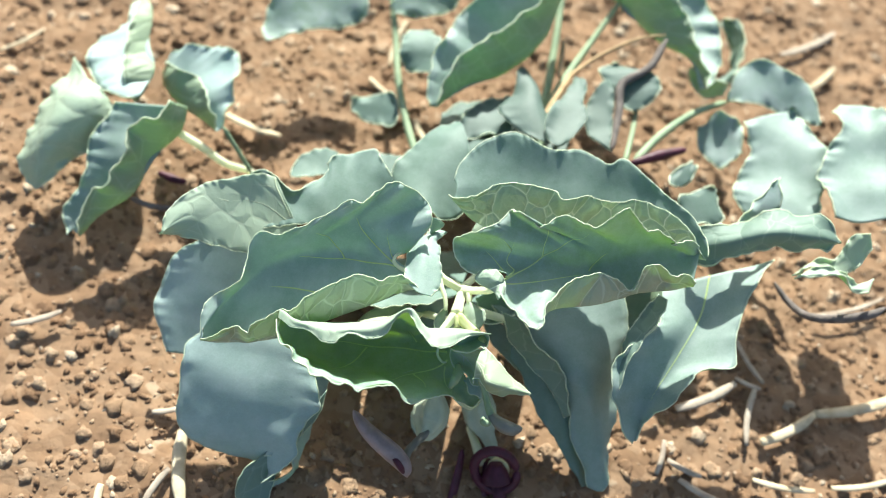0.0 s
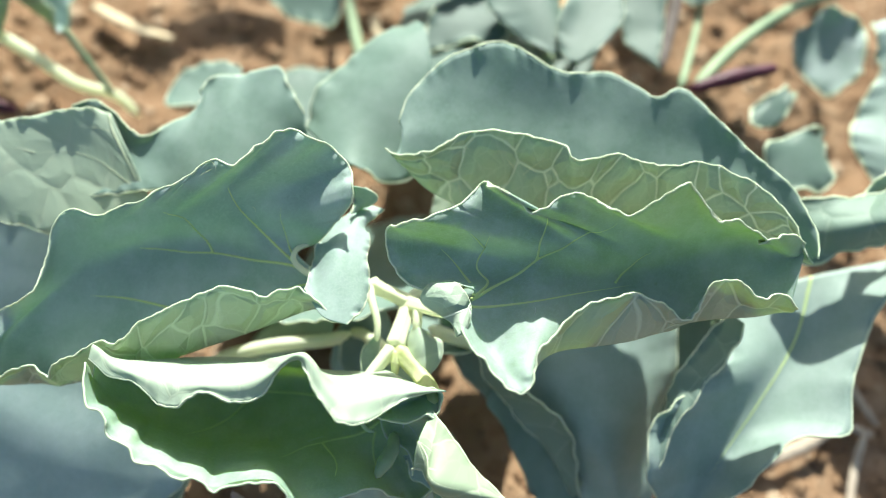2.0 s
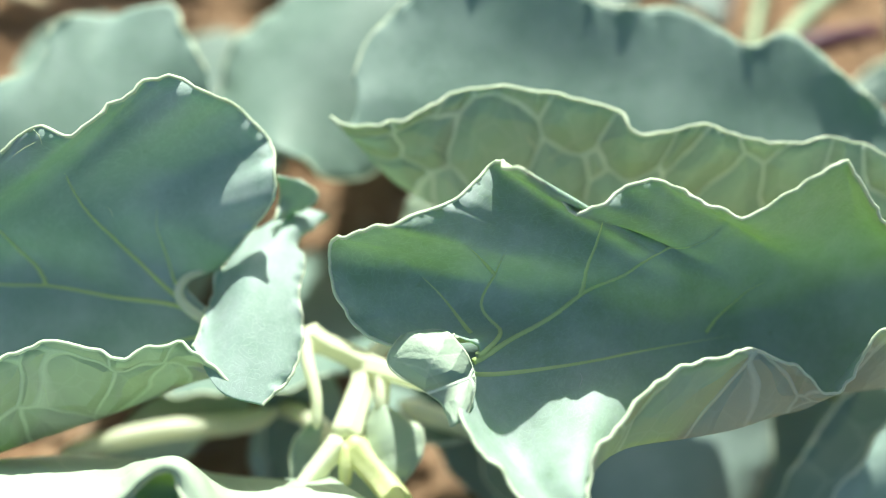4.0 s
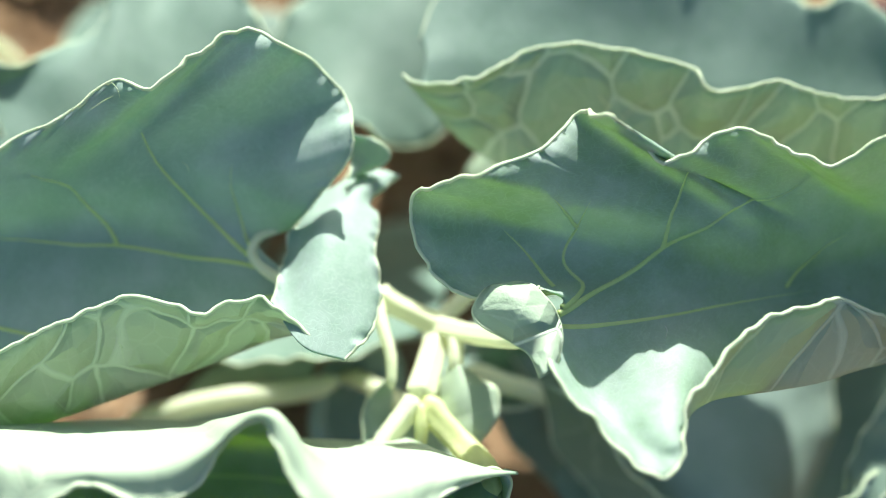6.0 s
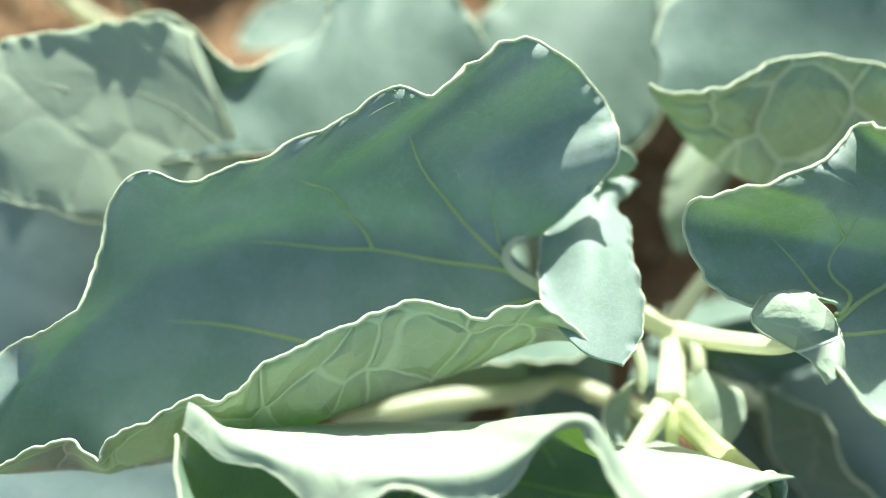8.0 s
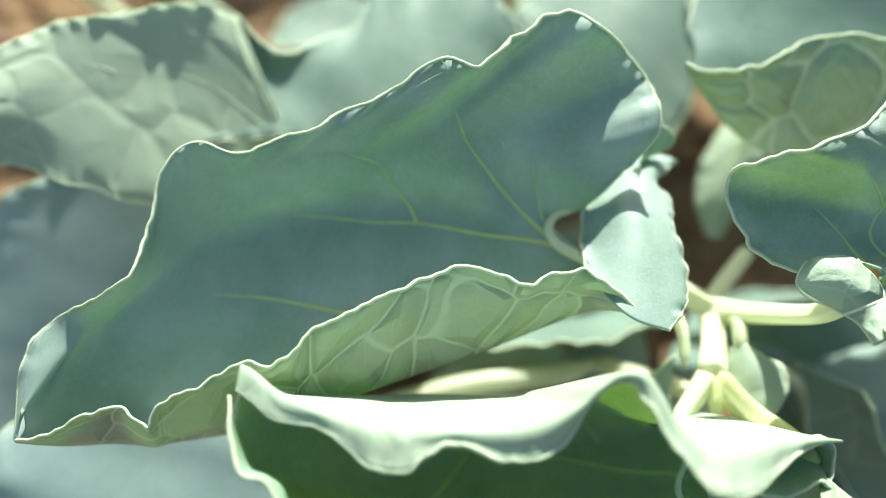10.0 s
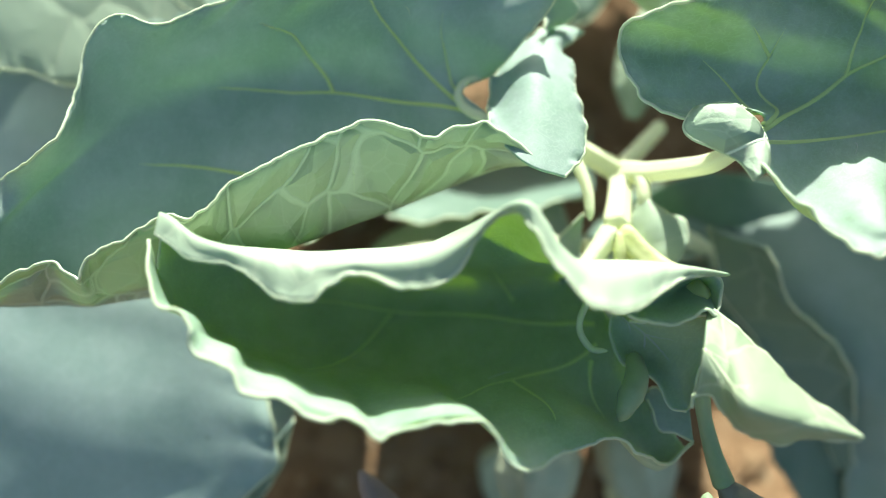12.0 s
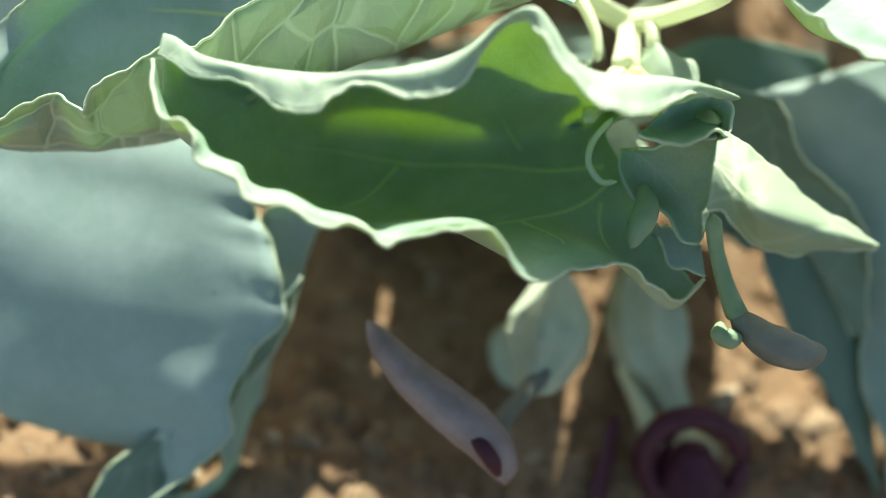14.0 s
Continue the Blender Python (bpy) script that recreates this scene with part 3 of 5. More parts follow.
leaf(main, [[r2_upper, r2_blade, r2_fold, r2_lower]], [True], LEAF_UPPER_COOL, LEAF_UNDER_COOL, "folded leaf showing netted underside along its rolled edge", [([(0.196, 0.774), (0.168, 0.874), (0.184, 0.95), (0.21, 0.981)], 0.2), ([(0.168, 0.874), (0.102, 0.918), (0.042, 0.95)], 0.185), ([(0.297, 0.899), (0.269, 0.931), (0.263, 0.962), (0.287, 0.994)], 0.2), ([(0.186, 0.943), (0.232, 0.918), (0.271, 0.925)], 0.18), ([(0.319, 0.887), (0.353, 0.937), (0.395, 0.962), (0.433, 0.969), (0.497, 0.969), (0.533, 1.0)], 0.2)], along=160, wide=40, seed=3, scallop=0.3, frill=0.85, sway=1.1)

l2_upper = [(-73.0, 51.5, 41.0), (-73.0, 57.0, 43.0), (-70.0, 62.5, 44.0), (-65.0, 67.5, 45.0), (-58.0, 70.5, 46.0), (-51.5, 73.5, 46.0), (-47.5, 74.0, 45.0)]
l2_mid = [(-72.7, 51.2, 41.6), (-66.4, 58.5, 42.4), (-58.6, 63.4, 42.2), (-49.6, 67.1, 42.2), (-41.8, 67.1, 41.7)]
l2_lower = [(-74.0, 52.0, 39.0), (-65.0, 53.5, 38.0), (-58.5, 53.5, 37.0), (-47.5, 54.5, 36.0), (-36.0, 60.5, 36.0)]
l2b_upper = [(-55.0, 74.5, 44.0), (-52.0, 76.5, 44.0), (-48.5, 75.5, 44.0), (-45.5, 74.0, 43.0), (-43.0, 72.5, 43.0), (-41.0, 73.0, 43.0), (-38.5, 76.0, 43.0), (-35.5, 79.0, 43.0), (-34.5, 82.5, 44.0), (-34.5, 85.5, 44.0), (-32.5, 87.5, 44.0), (-30.0, 88.5, 43.0), (-26.5, 90.0, 44.0), (-23.0, 91.0, 44.0), (-20.0, 87.5, 44.0), (-16.5, 84.0, 43.0)]
l2b_mid = [(-53.5, 70.5, 39.5), (-42.8, 70.5, 40.8), (-36.1, 73.3, 42.4), (-30.7, 79.6, 42.3), (-24.4, 83.1, 42.3), (-15.6, 81.7, 41.6)]
l2b_lower = [(-48.0, 61.0, 38.5), (-37.5, 64.5, 40.0), (-30.0, 67.0, 39.0), (-22.0, 72.0, 39.0), (-13.0, 78.5, 38.0)]
leaf(main, [[l2_upper, l2_mid, l2_lower], [l2b_upper, l2b_mid, l2b_lower]], [False, True], LEAF_UPPER_COOL, LEAF_UNDER_PALE, "leaf rolled over, showing its netted underside", [([(0.985, 0.02), (0.965, 0.2), (0.975, 0.6), (0.985, 0.97)], 0.34), ([(0.97, 0.72), (0.78, 0.52), (0.55, 0.44), (0.3, 0.42), (0.1, 0.34)], 0.24), ([(0.965, 0.2), (0.8, 0.2), (0.62, 0.16), (0.45, 0.2)], 0.2), ([(0.55, 0.44), (0.45, 0.62), (0.3, 0.75)], 0.17), ([(0.78, 0.52), (0.7, 0.7), (0.55, 0.85)], 0.17), ([(0.78, 0.52), (0.7, 0.24), (0.62, 0.16)], 0.15), ([(0.55, 0.44), (0.48, 0.32), (0.45, 0.2)], 0.24)], along=110, wide=36, seed=4, frill=0.7, scallop=0.35, sway=0.8, paint=VEIN_PALE)

b1_curl = [(-35, 31.8, 47.3), (-33, 30.8, 47.6), (-30.9, 29.7, 47.8), (-27.4, 29.9, 48.7), (-24.9, 28.7, 48.8), (-22.4, 27.4, 48.9), (-19.6, 27.2, 49.6), (-18.2, 28.7, 50.3), (-16.1, 30, 51), (-14.3, 29.9, 50.9), (-12, 29.6, 50.7), (-8.8, 30.5, 51.4), (-7.2, 32.2, 52.4), (-6.1, 35, 54), (-4.3, 36.8, 55.1), (-2.7, 36.4, 56.1), (-1, 33.7, 55.9), (1.1, 31.7, 55.3), (2.9, 30.6, 55.2), (4.7, 29.5, 55.1), (8.1, 30.8, 53.6), (10.6, 33.4, 52.7), (12.8, 35.8, 51.8), (17.4, 39.4, 48.3)]
b1_crest = [(-35.2, 33.9, 47.4), (-33.9, 33.4, 47.8), (-30.5, 31.9, 47.8), (-24.3, 31.5, 48.6), (-18.3, 31.8, 49.5), (-11.6, 33.4, 51), (-7.6, 35.1, 52.5), (-6.2, 36.5, 53.6), (-3.5, 38.1, 54.7), (-1.5, 37.4, 54), (0.4, 35.9, 53), (3.2, 35.2, 52.4), (9.7, 37.1, 51.4), (14.3, 38.3, 50), (17.8, 39.2, 48.3)]
b1_rib = [(-35.0, 32.7, 45.6), (-31.5, 34.2, 40.4), (-18.8, 39.9, 33.9), (-7.1, 41.2, 33.1), (3.0, 42.0, 35.3), (7.3, 42.9, 37.2), (8.1, 40.0, 40.2)]
b1_trough = [(-34.9, 30, 43), (-30.7, 28.3, 38), (-21.4, 29.6, 31.3), (-9.7, 30.7, 31.5), (1.9, 32.5, 33.2), (9.7, 33.7, 35.5), (11.6, 34.7, 38.5)]
b1_lower = [(-35.4, 31.2, 47), (-34.3, 27.8, 47.5), (-32.7, 24.7, 47.6), (-30.9, 24.3, 47.8), (-29.2, 23.4, 47.8), (-27.9, 21.3, 47.1), (-24.9, 20.6, 47.2), (-23.4, 18.7, 46.6), (-20, 18.9, 47), (-17, 18.1, 46.7), (-13.6, 18.1, 46.9), (-11.2, 17.2, 46.5), (-9.3, 18.6, 46.8), (-4.2, 20.4, 47.5), (-1.6, 20, 46.8), (0.7, 18.1, 45.2), (2.7, 17.8, 44.6), (5.4, 20.5, 43.2), (8.4, 22.6, 41.5), (11.7, 24.2, 39.6), (15, 23.9, 36.7), (18, 24.6, 34.2), (20.1, 26.9, 35.6)]
b1_lip = spline(b1_lower, 40) + np.interp(np.linspace(0, 1, 40), [0, 0.2, 0.4, 0.6, 0.72, 0.8, 0.9, 1], [0.3, 0.3, 0.17, 0.13, 0.26, 0.26, 0.1, 0.1])[:, None] * (spline(b1_trough, 40) - spline(b1_lower, 40))
b1_lip[:, 2] = spline(b1_lower, 40)[:, 2] - 1.9   # the margin flares out, nearly level
leaf(main, [[b1_curl, b1_crest, b1_rib, b1_trough, b1_lip, b1_lower]], [True], LEAF_UPPER_GLOW, LEAF_UNDER_PALE, "trough-shaped leaf with a pale curled rim", [([(0.948, 0.528), (0.822, 0.509), (0.693, 0.491), (0.505, 0.491), (0.383, 0.491), (0.234, 0.497)], 0.375), ([(0.938, 0.566), (0.864, 0.604), (0.739, 0.648), (0.621, 0.679), (0.511, 0.742)], 0.323), ([(0.918, 0.597), (0.882, 0.679), (0.862, 0.774)], 0.3), ([(0.533, 0.497), (0.475, 0.566), (0.397, 0.629), (0.291, 0.692)], 0.345), ([(0.739, 0.648), (0.745, 0.73), (0.699, 0.855)], 0.3), ([(0.78, 0.459), (0.715, 0.371), (0.667, 0.327)], 0.307)], along=200, wide=44, seed=5, scallop=0.3, frill=0.45, ripple=0.06)

b2_upper = [(17.1, 36.5, 46.7), (17.7, 35.4, 47.9), (20.2, 33.2, 48.5), (23.2, 30.3, 48.7), (26.5, 27.7, 49.1), (30.5, 25.1, 49.5)]
b2_mid = [(16, 30.7, 49.1), (17.9, 28.7, 49.1), (19.4, 25.1, 51.6), (24.8, 25, 50.5), (30.5, 25.1, 49.5)]
b2_lower = [(16.4, 26.3, 45.6), (16.3, 27.2, 46.6), (17.6, 27.3, 47.2), (18.6, 26.3, 47.2), (19.7, 25, 47.1), (21.7, 24.2, 47.2), (23.6, 23.9, 47.6), (26.2, 24.5, 48.5), (30.3, 24.9, 49.4)]
leaf(main, [[b2_upper, b2_mid, b2_lower]], [False], LEAF_UPPER_GREEN, LEAF_UNDER_MID, "small pale folded leaf with a pointed tip", [([(0, 0.5), (0.5, 0.5), (0.97, 0.5)], 0.25), ([(0, 0.5), (0.3, 0.25), (0.6, 0.08)], 0.205), ([(0, 0.5), (0.3, 0.75), (0.6, 0.92)], 0.205), ([(0.25, 0.5), (0.5, 0.245), (0.8, 0.12)], 0.2), ([(0.25, 0.5), (0.5, 0.7), (0.8, 0.88)], 0.2)], paint=VEIN_PALE, along=60, wide=24, seed=6)

b3_left = [(9.4, 36.8, 40.9), (9.6, 34.7, 40.1), (11, 32.5, 39.3), (12.5, 31.9, 39.3), (14.8, 31.1, 39.3), (16.6, 29, 38.5), (18.2, 28.8, 38.8)]
b3_mid = [(10.3, 36.2, 41.8), (12.4, 35.6, 40.9), (15.1, 34.3, 39.7), (17, 32.1, 39.6), (18.4, 29.1, 39)]
b3_right = [(10.3, 34.4, 44.2), (13.6, 34.9, 45.7), (16.9, 35.3, 47.2), (19, 34.9, 46.1), (19.4, 33.5, 44.5), (18.2, 31.8, 42.6), (18.1, 29.3, 40.3)]
leaf(main, [[b3_left, b3_mid, b3_right]], [False], LEAF_UPPER_GLOW, LEAF_UNDER, "small cupped green leaf", [([(0, 0.5), (0.5, 0.5), (0.97, 0.5)], 0.25), ([(0, 0.5), (0.3, 0.25), (0.6, 0.08)], 0.205), ([(0, 0.5), (0.3, 0.75), (0.6, 0.92)], 0.205), ([(0.25, 0.5), (0.5, 0.245), (0.8, 0.12)], 0.2), ([(0.25, 0.5), (0.5, 0.7), (0.8, 0.88)], 0.2)], paint=VEIN_PALE, along=50, wide=20, seed=7)

b5_upper = [(11.1, 35.8, 48.5), (12.7, 37.4, 48.3), (13.9, 38.4, 48.6), (15.2, 39, 48.7), (16.9, 39.2, 48.5), (18.2, 38, 47.6), (17.8, 35.6, 47.3)]
b5_mid = [(10.5, 35.3, 47), (13.8, 37.8, 45.1), (16.5, 39.6, 45), (18.2, 36.3, 46.6)]
b5_lower = [(9.1, 33.1, 48), (10.9, 33, 47.8), (13, 33.2, 47.7), (14.8, 33.9, 47.9), (16.2, 35, 48.4), (17.5, 34.9, 48.1)]
leaf(main, [[b5_upper, b5_mid, b5_lower]], [True], LEAF_UPPER_GREEN, LEAF_UNDER_PALE, "green lobe at the end of a curled rim", (), along=50, wide=16, seed=14, edge=0.18)

b4_upper = [(14.3, 31, 35.4), (15.7, 31.6, 36.6), (17.5, 30.3, 36.6), (19.1, 29.8, 37.1)]
b4_lower = [(15, 30.3, 36.2), (16.5, 27.7, 35.5), (18, 27.4, 36.2), (19.8, 26.6, 36.6)]
leaf(main, [[b4_upper, b4_lower]], [True], LEAF_UPPER, LEAF_UNDER, "tiny wavy young leaf", (), along=30, wide=12, seed=8)

s2leaf_left = [(10.9, 50.2, 41.3), (10.7, 47.6, 40.6), (11.6, 44.6, 39.8), (13.4, 42.8, 39.6)]
s2leaf_mid = [(11.9, 50.4, 42.2), (13, 47.8, 42.3), (13.6, 45, 41.4), (14, 42.8, 39.9)]
s2leaf_right = [(13.2, 50.2, 41.6), (16, 49, 41.6), (16.6, 46.4, 41.2), (15.6, 44, 40.4), (14.6, 42.8, 39.8)]
leaf(main, [[s2leaf_left, s2leaf_mid, s2leaf_right]], [True], LEAF_UPPER, LEAF_UNDER_PALE, "tiny pale young leaf", (), along=30, wide=14, seed=9, edge=0.15)

nook_left = [(11.5, 84, 37), (9.4, 79, 35), (9.2, 74, 33), (11.4, 70, 31.5)]
nook_mid = [(14, 85, 38.4), (12.6, 79.5, 37.2), (12, 74.5, 35), (12.2, 69.6, 31.6)]
nook_right = [(17, 84, 37), (16, 79, 35.4), (14.6, 74, 33.4), (13, 70, 31.5)]
leaf(main, [[nook_left, nook_mid, nook_right]], [True], LEAF_UPPER_LIT, LEAF_UNDER_PALE, "small pale young leaf between the stalks", [([(0.02, 0.5), (0.5, 0.5), (0.95, 0.5)], 0.25)], along=40, wide=18, seed=16, edge=0.12, sway=0.5)

stub_left = [(5.6, 46.5, 33.5), (8.4, 43.4, 33.6), (11, 40, 33)]
stub_right = [(11.4, 48.4, 32.4), (14, 44.6, 32.6), (15.4, 40.6, 32.4)]
leaf(main, [[stub_left, stub_right]], [True], LEAF_UPPER, LEAF_UNDER_PALE, "small pale leaf beneath the stem fork", (), along=30, wide=14, seed=15, edge=0.12)

uleaf_left = [(-3.2, 52.9, 27.8), (-10.2, 52.8, 25.7), (-15.9, 50, 22.1), (-19.7, 44.5, 16.9), (-19.9, 40.8, 12.9)]
uleaf_mid = [(-3.2, 50.6, 26.4), (-9.3, 49.4, 23.9), (-13.1, 46.9, 20.7), (-18.5, 39.8, 14.7)]
uleaf_right = [(-5.2, 49.9, 23.6), (-8.4, 48, 20.8), (-10.8, 45.1, 17.4), (-16.9, 40.1, 12.6)]
leaf(main, [[uleaf_left, uleaf_mid, uleaf_right]], [True], LEAF_UPPER, LEAF_UNDER_PALE, "small pale leaf beneath the stem", (), along=30, wide=14, seed=12, edge=0.15)

uleafb_left = [(1.1, 56.9, 28), (-2.3, 53.3, 24.2), (-2.5, 47.8, 19.3), (-0.3, 43.8, 15.5)]
uleafb_right = [(5.1, 57.1, 28.2), (7.2, 53.9, 24.9), (7.1, 48.4, 20), (4.7, 43.5, 15.5)]
leaf(main, [[uleafb_left, uleafb_right]], [False], LEAF_UPPER_BLUE, LEAF_UNDER_PALE, "small shaded leaf beneath the stem", (), along=30, wide=14, seed=13, edge=0.15)

s1leaf_left = [(5.6, 48.7, 39.6), (3.7, 45.9, 37.1), (4.7, 41.6, 36.1)]
s1leaf_right = [(5.9, 48.9, 37.5), (6.5, 45.2, 35.6), (5.8, 42.1, 36.3)]
leaf(main, [[s1leaf_left, s1leaf_right]], [False], LEAF_UPPER, LEAF_UNDER, "tiny young leaf", (), along=30, wide=14, seed=10, edge=0.15)

ubleaf_left = [(-2.7, 63.9, 50), (-2.9, 66.5, 50.2), (-3.5, 67.8, 52)]
ubleaf_right = [(-1.9, 65.8, 47.6), (0.6, 67.8, 49.8), (-1.6, 68.4, 51.2)]
leaf(main, [[ubleaf_left, ubleaf_right]], [True], LEAF_UPPER, LEAF_UNDER_PALE, "tiny pale leaf lobe", (), along=30, wide=14, seed=11, edge=0.15)

# colour lightened to make up for sunlight that the other leaves block
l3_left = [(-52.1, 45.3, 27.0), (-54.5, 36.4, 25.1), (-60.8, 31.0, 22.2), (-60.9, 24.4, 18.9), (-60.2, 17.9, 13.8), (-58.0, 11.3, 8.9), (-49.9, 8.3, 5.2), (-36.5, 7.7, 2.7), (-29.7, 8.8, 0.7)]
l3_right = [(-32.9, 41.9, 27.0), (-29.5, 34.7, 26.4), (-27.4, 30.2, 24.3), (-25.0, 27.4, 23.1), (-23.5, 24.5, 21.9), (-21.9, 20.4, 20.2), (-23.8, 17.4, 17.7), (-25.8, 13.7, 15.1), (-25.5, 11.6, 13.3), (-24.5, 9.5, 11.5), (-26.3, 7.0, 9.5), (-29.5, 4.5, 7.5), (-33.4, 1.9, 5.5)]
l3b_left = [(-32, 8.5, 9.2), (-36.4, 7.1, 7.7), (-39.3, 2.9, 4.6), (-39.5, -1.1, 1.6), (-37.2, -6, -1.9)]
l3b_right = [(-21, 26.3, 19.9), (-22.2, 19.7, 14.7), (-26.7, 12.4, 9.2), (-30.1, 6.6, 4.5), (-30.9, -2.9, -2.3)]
leaf(main, [[l3_left, l3_right], [l3b_left, l3b_right]], [False, True], LEAF_UPPER_LIT, LEAF_UNDER_SOFT, "broad bluish leaf hanging towards the soil", (), along=60, wide=22, seed=32, edge=0.18, frill=1.2, scallop=1.1, sway=1.2)

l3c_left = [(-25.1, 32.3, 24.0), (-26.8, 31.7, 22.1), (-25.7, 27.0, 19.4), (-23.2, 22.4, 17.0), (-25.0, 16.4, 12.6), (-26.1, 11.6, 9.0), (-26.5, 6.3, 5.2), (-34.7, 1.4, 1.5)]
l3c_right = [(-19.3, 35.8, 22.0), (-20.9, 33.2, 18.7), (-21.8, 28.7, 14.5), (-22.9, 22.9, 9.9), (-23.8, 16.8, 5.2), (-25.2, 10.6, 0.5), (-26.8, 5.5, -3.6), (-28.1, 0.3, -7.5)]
leaf(main, [[l3c_left, l3c_right]], [False], LEAF_UPPER_LIT, LEAF_UNDER_SOFT, "dull green lobe folded behind a hanging leaf", (), along=60, wide=22, seed=35, edge=0.18, frill=1.2, scallop=1.1, sway=1.2)

# u1 to u6: mostly unseen leaves, added to keep sunlight off the soil
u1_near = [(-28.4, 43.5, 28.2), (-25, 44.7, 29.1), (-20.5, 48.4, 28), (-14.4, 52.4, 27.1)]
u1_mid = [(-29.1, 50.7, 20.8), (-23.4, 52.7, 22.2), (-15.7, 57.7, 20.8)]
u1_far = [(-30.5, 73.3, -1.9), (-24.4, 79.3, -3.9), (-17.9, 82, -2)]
leaf(main, [[u1_near, u1_mid, u1_far]], [False], LEAF_UPPER_HALF_SHADE, LEAF_UNDER_SOFT, "added bluish leaf deep under the others, shading the soil", (), along=60, wide=22, seed=37, edge=0.18, frill=1.2, scallop=1.1, sway=1.2)

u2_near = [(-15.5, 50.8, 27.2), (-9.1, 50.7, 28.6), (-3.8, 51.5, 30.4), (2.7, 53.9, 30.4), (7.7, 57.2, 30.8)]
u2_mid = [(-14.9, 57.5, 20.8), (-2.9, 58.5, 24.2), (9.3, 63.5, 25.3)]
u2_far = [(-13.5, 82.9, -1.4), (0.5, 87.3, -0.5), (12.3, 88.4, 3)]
leaf(main, [[u2_near, u2_mid, u2_far]], [False], LEAF_UPPER_HALF_SHADE, LEAF_UNDER_SOFT, "added bluish leaf deep under the others, shading the soil", (), along=60, wide=22, seed=39, edge=0.18, frill=1.2, scallop=1.1, sway=1.2)

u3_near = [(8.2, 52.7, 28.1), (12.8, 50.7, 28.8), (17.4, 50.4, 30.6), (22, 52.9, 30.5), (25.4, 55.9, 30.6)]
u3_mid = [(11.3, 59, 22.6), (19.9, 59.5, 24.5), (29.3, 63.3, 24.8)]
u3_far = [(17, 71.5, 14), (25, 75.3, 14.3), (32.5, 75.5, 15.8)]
leaf(main, [[u3_near, u3_mid, u3_far]], [False], LEAF_UPPER_HALF_SHADE, LEAF_UNDER_SOFT, "added bluish leaf deep under the others, shading the soil", (), along=60, wide=22, seed=41, edge=0.18, frill=1.2, scallop=1.1, sway=1.2)

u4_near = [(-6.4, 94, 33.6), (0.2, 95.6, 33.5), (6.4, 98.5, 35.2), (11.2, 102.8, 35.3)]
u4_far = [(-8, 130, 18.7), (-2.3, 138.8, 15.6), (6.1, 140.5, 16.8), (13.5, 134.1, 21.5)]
leaf(main, [[u4_near, u4_far]], [False], LEAF_UPPER_SHADED, LEAF_UNDER_SOFT, "added bluish leaf deep under the others, shading the soil", (), along=60, wide=22, seed=43, edge=0.18, frill=1.2, scallop=1.1, sway=1.2)

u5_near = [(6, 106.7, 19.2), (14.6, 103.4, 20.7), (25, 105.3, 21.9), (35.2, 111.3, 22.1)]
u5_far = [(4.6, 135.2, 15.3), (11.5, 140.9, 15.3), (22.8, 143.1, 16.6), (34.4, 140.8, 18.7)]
leaf(main, [[u5_near, u5_far]], [False], LEAF_UPPER_SHADED, LEAF_UNDER_SOFT, "added bluish leaf deep under the others, shading the soil", (), along=60, wide=22, seed=45, edge=0.18, frill=1.2, scallop=1.1, sway=1.2)

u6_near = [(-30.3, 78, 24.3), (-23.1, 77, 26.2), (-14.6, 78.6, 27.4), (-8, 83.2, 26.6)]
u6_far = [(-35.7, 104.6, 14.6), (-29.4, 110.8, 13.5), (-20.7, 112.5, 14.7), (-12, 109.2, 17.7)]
leaf(main, [[u6_near, u6_far]], [False], LEAF_UPPER_SHADED, LEAF_UNDER_SOFT, "added bluish leaf deep under the others, shading the soil", (), along=60, wide=22, seed=47, edge=0.18, frill=1.2, scallop=1.1, sway=1.2)

# lightened in colour as well, since it stands in the others' shade
l4_left = [(-63.5, 60.4, 28.6), (-70.6, 56.1, 25.4), (-74.4, 48.9, 20.5), (-75.0, 40.7, 15.0), (-69.0, 31.2, 9.5)]
l4_right = [(-39.9, 62.9, 27.8), (-44.9, 50.4, 20.8), (-48.2, 43.9, 17.5), (-48.3, 38, 14.6), (-48.4, 32.1, 11.6)]
leaf(main, [[l4_left, l4_right]], [False], LEAF_UPPER_LIT, LEAF_UNDER_SOFT, "bluish leaf standing behind others", (), along=60, wide=22, seed=51, edge=0.18, frill=1.2, scallop=1.1, sway=1.2)

# the shaded look of this leaf is partly put into its colour
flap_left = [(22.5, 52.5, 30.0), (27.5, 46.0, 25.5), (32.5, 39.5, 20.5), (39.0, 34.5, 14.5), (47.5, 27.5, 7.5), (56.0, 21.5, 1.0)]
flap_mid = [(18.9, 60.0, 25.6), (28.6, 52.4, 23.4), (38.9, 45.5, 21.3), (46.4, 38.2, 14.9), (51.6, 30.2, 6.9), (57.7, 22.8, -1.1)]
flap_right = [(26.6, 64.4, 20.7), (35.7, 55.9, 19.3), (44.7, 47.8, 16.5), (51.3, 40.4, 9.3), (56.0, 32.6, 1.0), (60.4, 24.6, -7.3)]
leaf(main, [[flap_left, flap_mid, flap_right]], [False], LEAF_UPPER_HALF_SHADE, LEAF_UNDER_SOFT, "dull grey-green leaf hanging in the shade", (), along=60, wide=22, seed=53, edge=0.0, frill=1.2, scallop=1.1, sway=1.2)

# filler leaf added to close a gap, with shade put into its colour
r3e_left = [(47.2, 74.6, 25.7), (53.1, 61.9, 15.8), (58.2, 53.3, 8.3)]
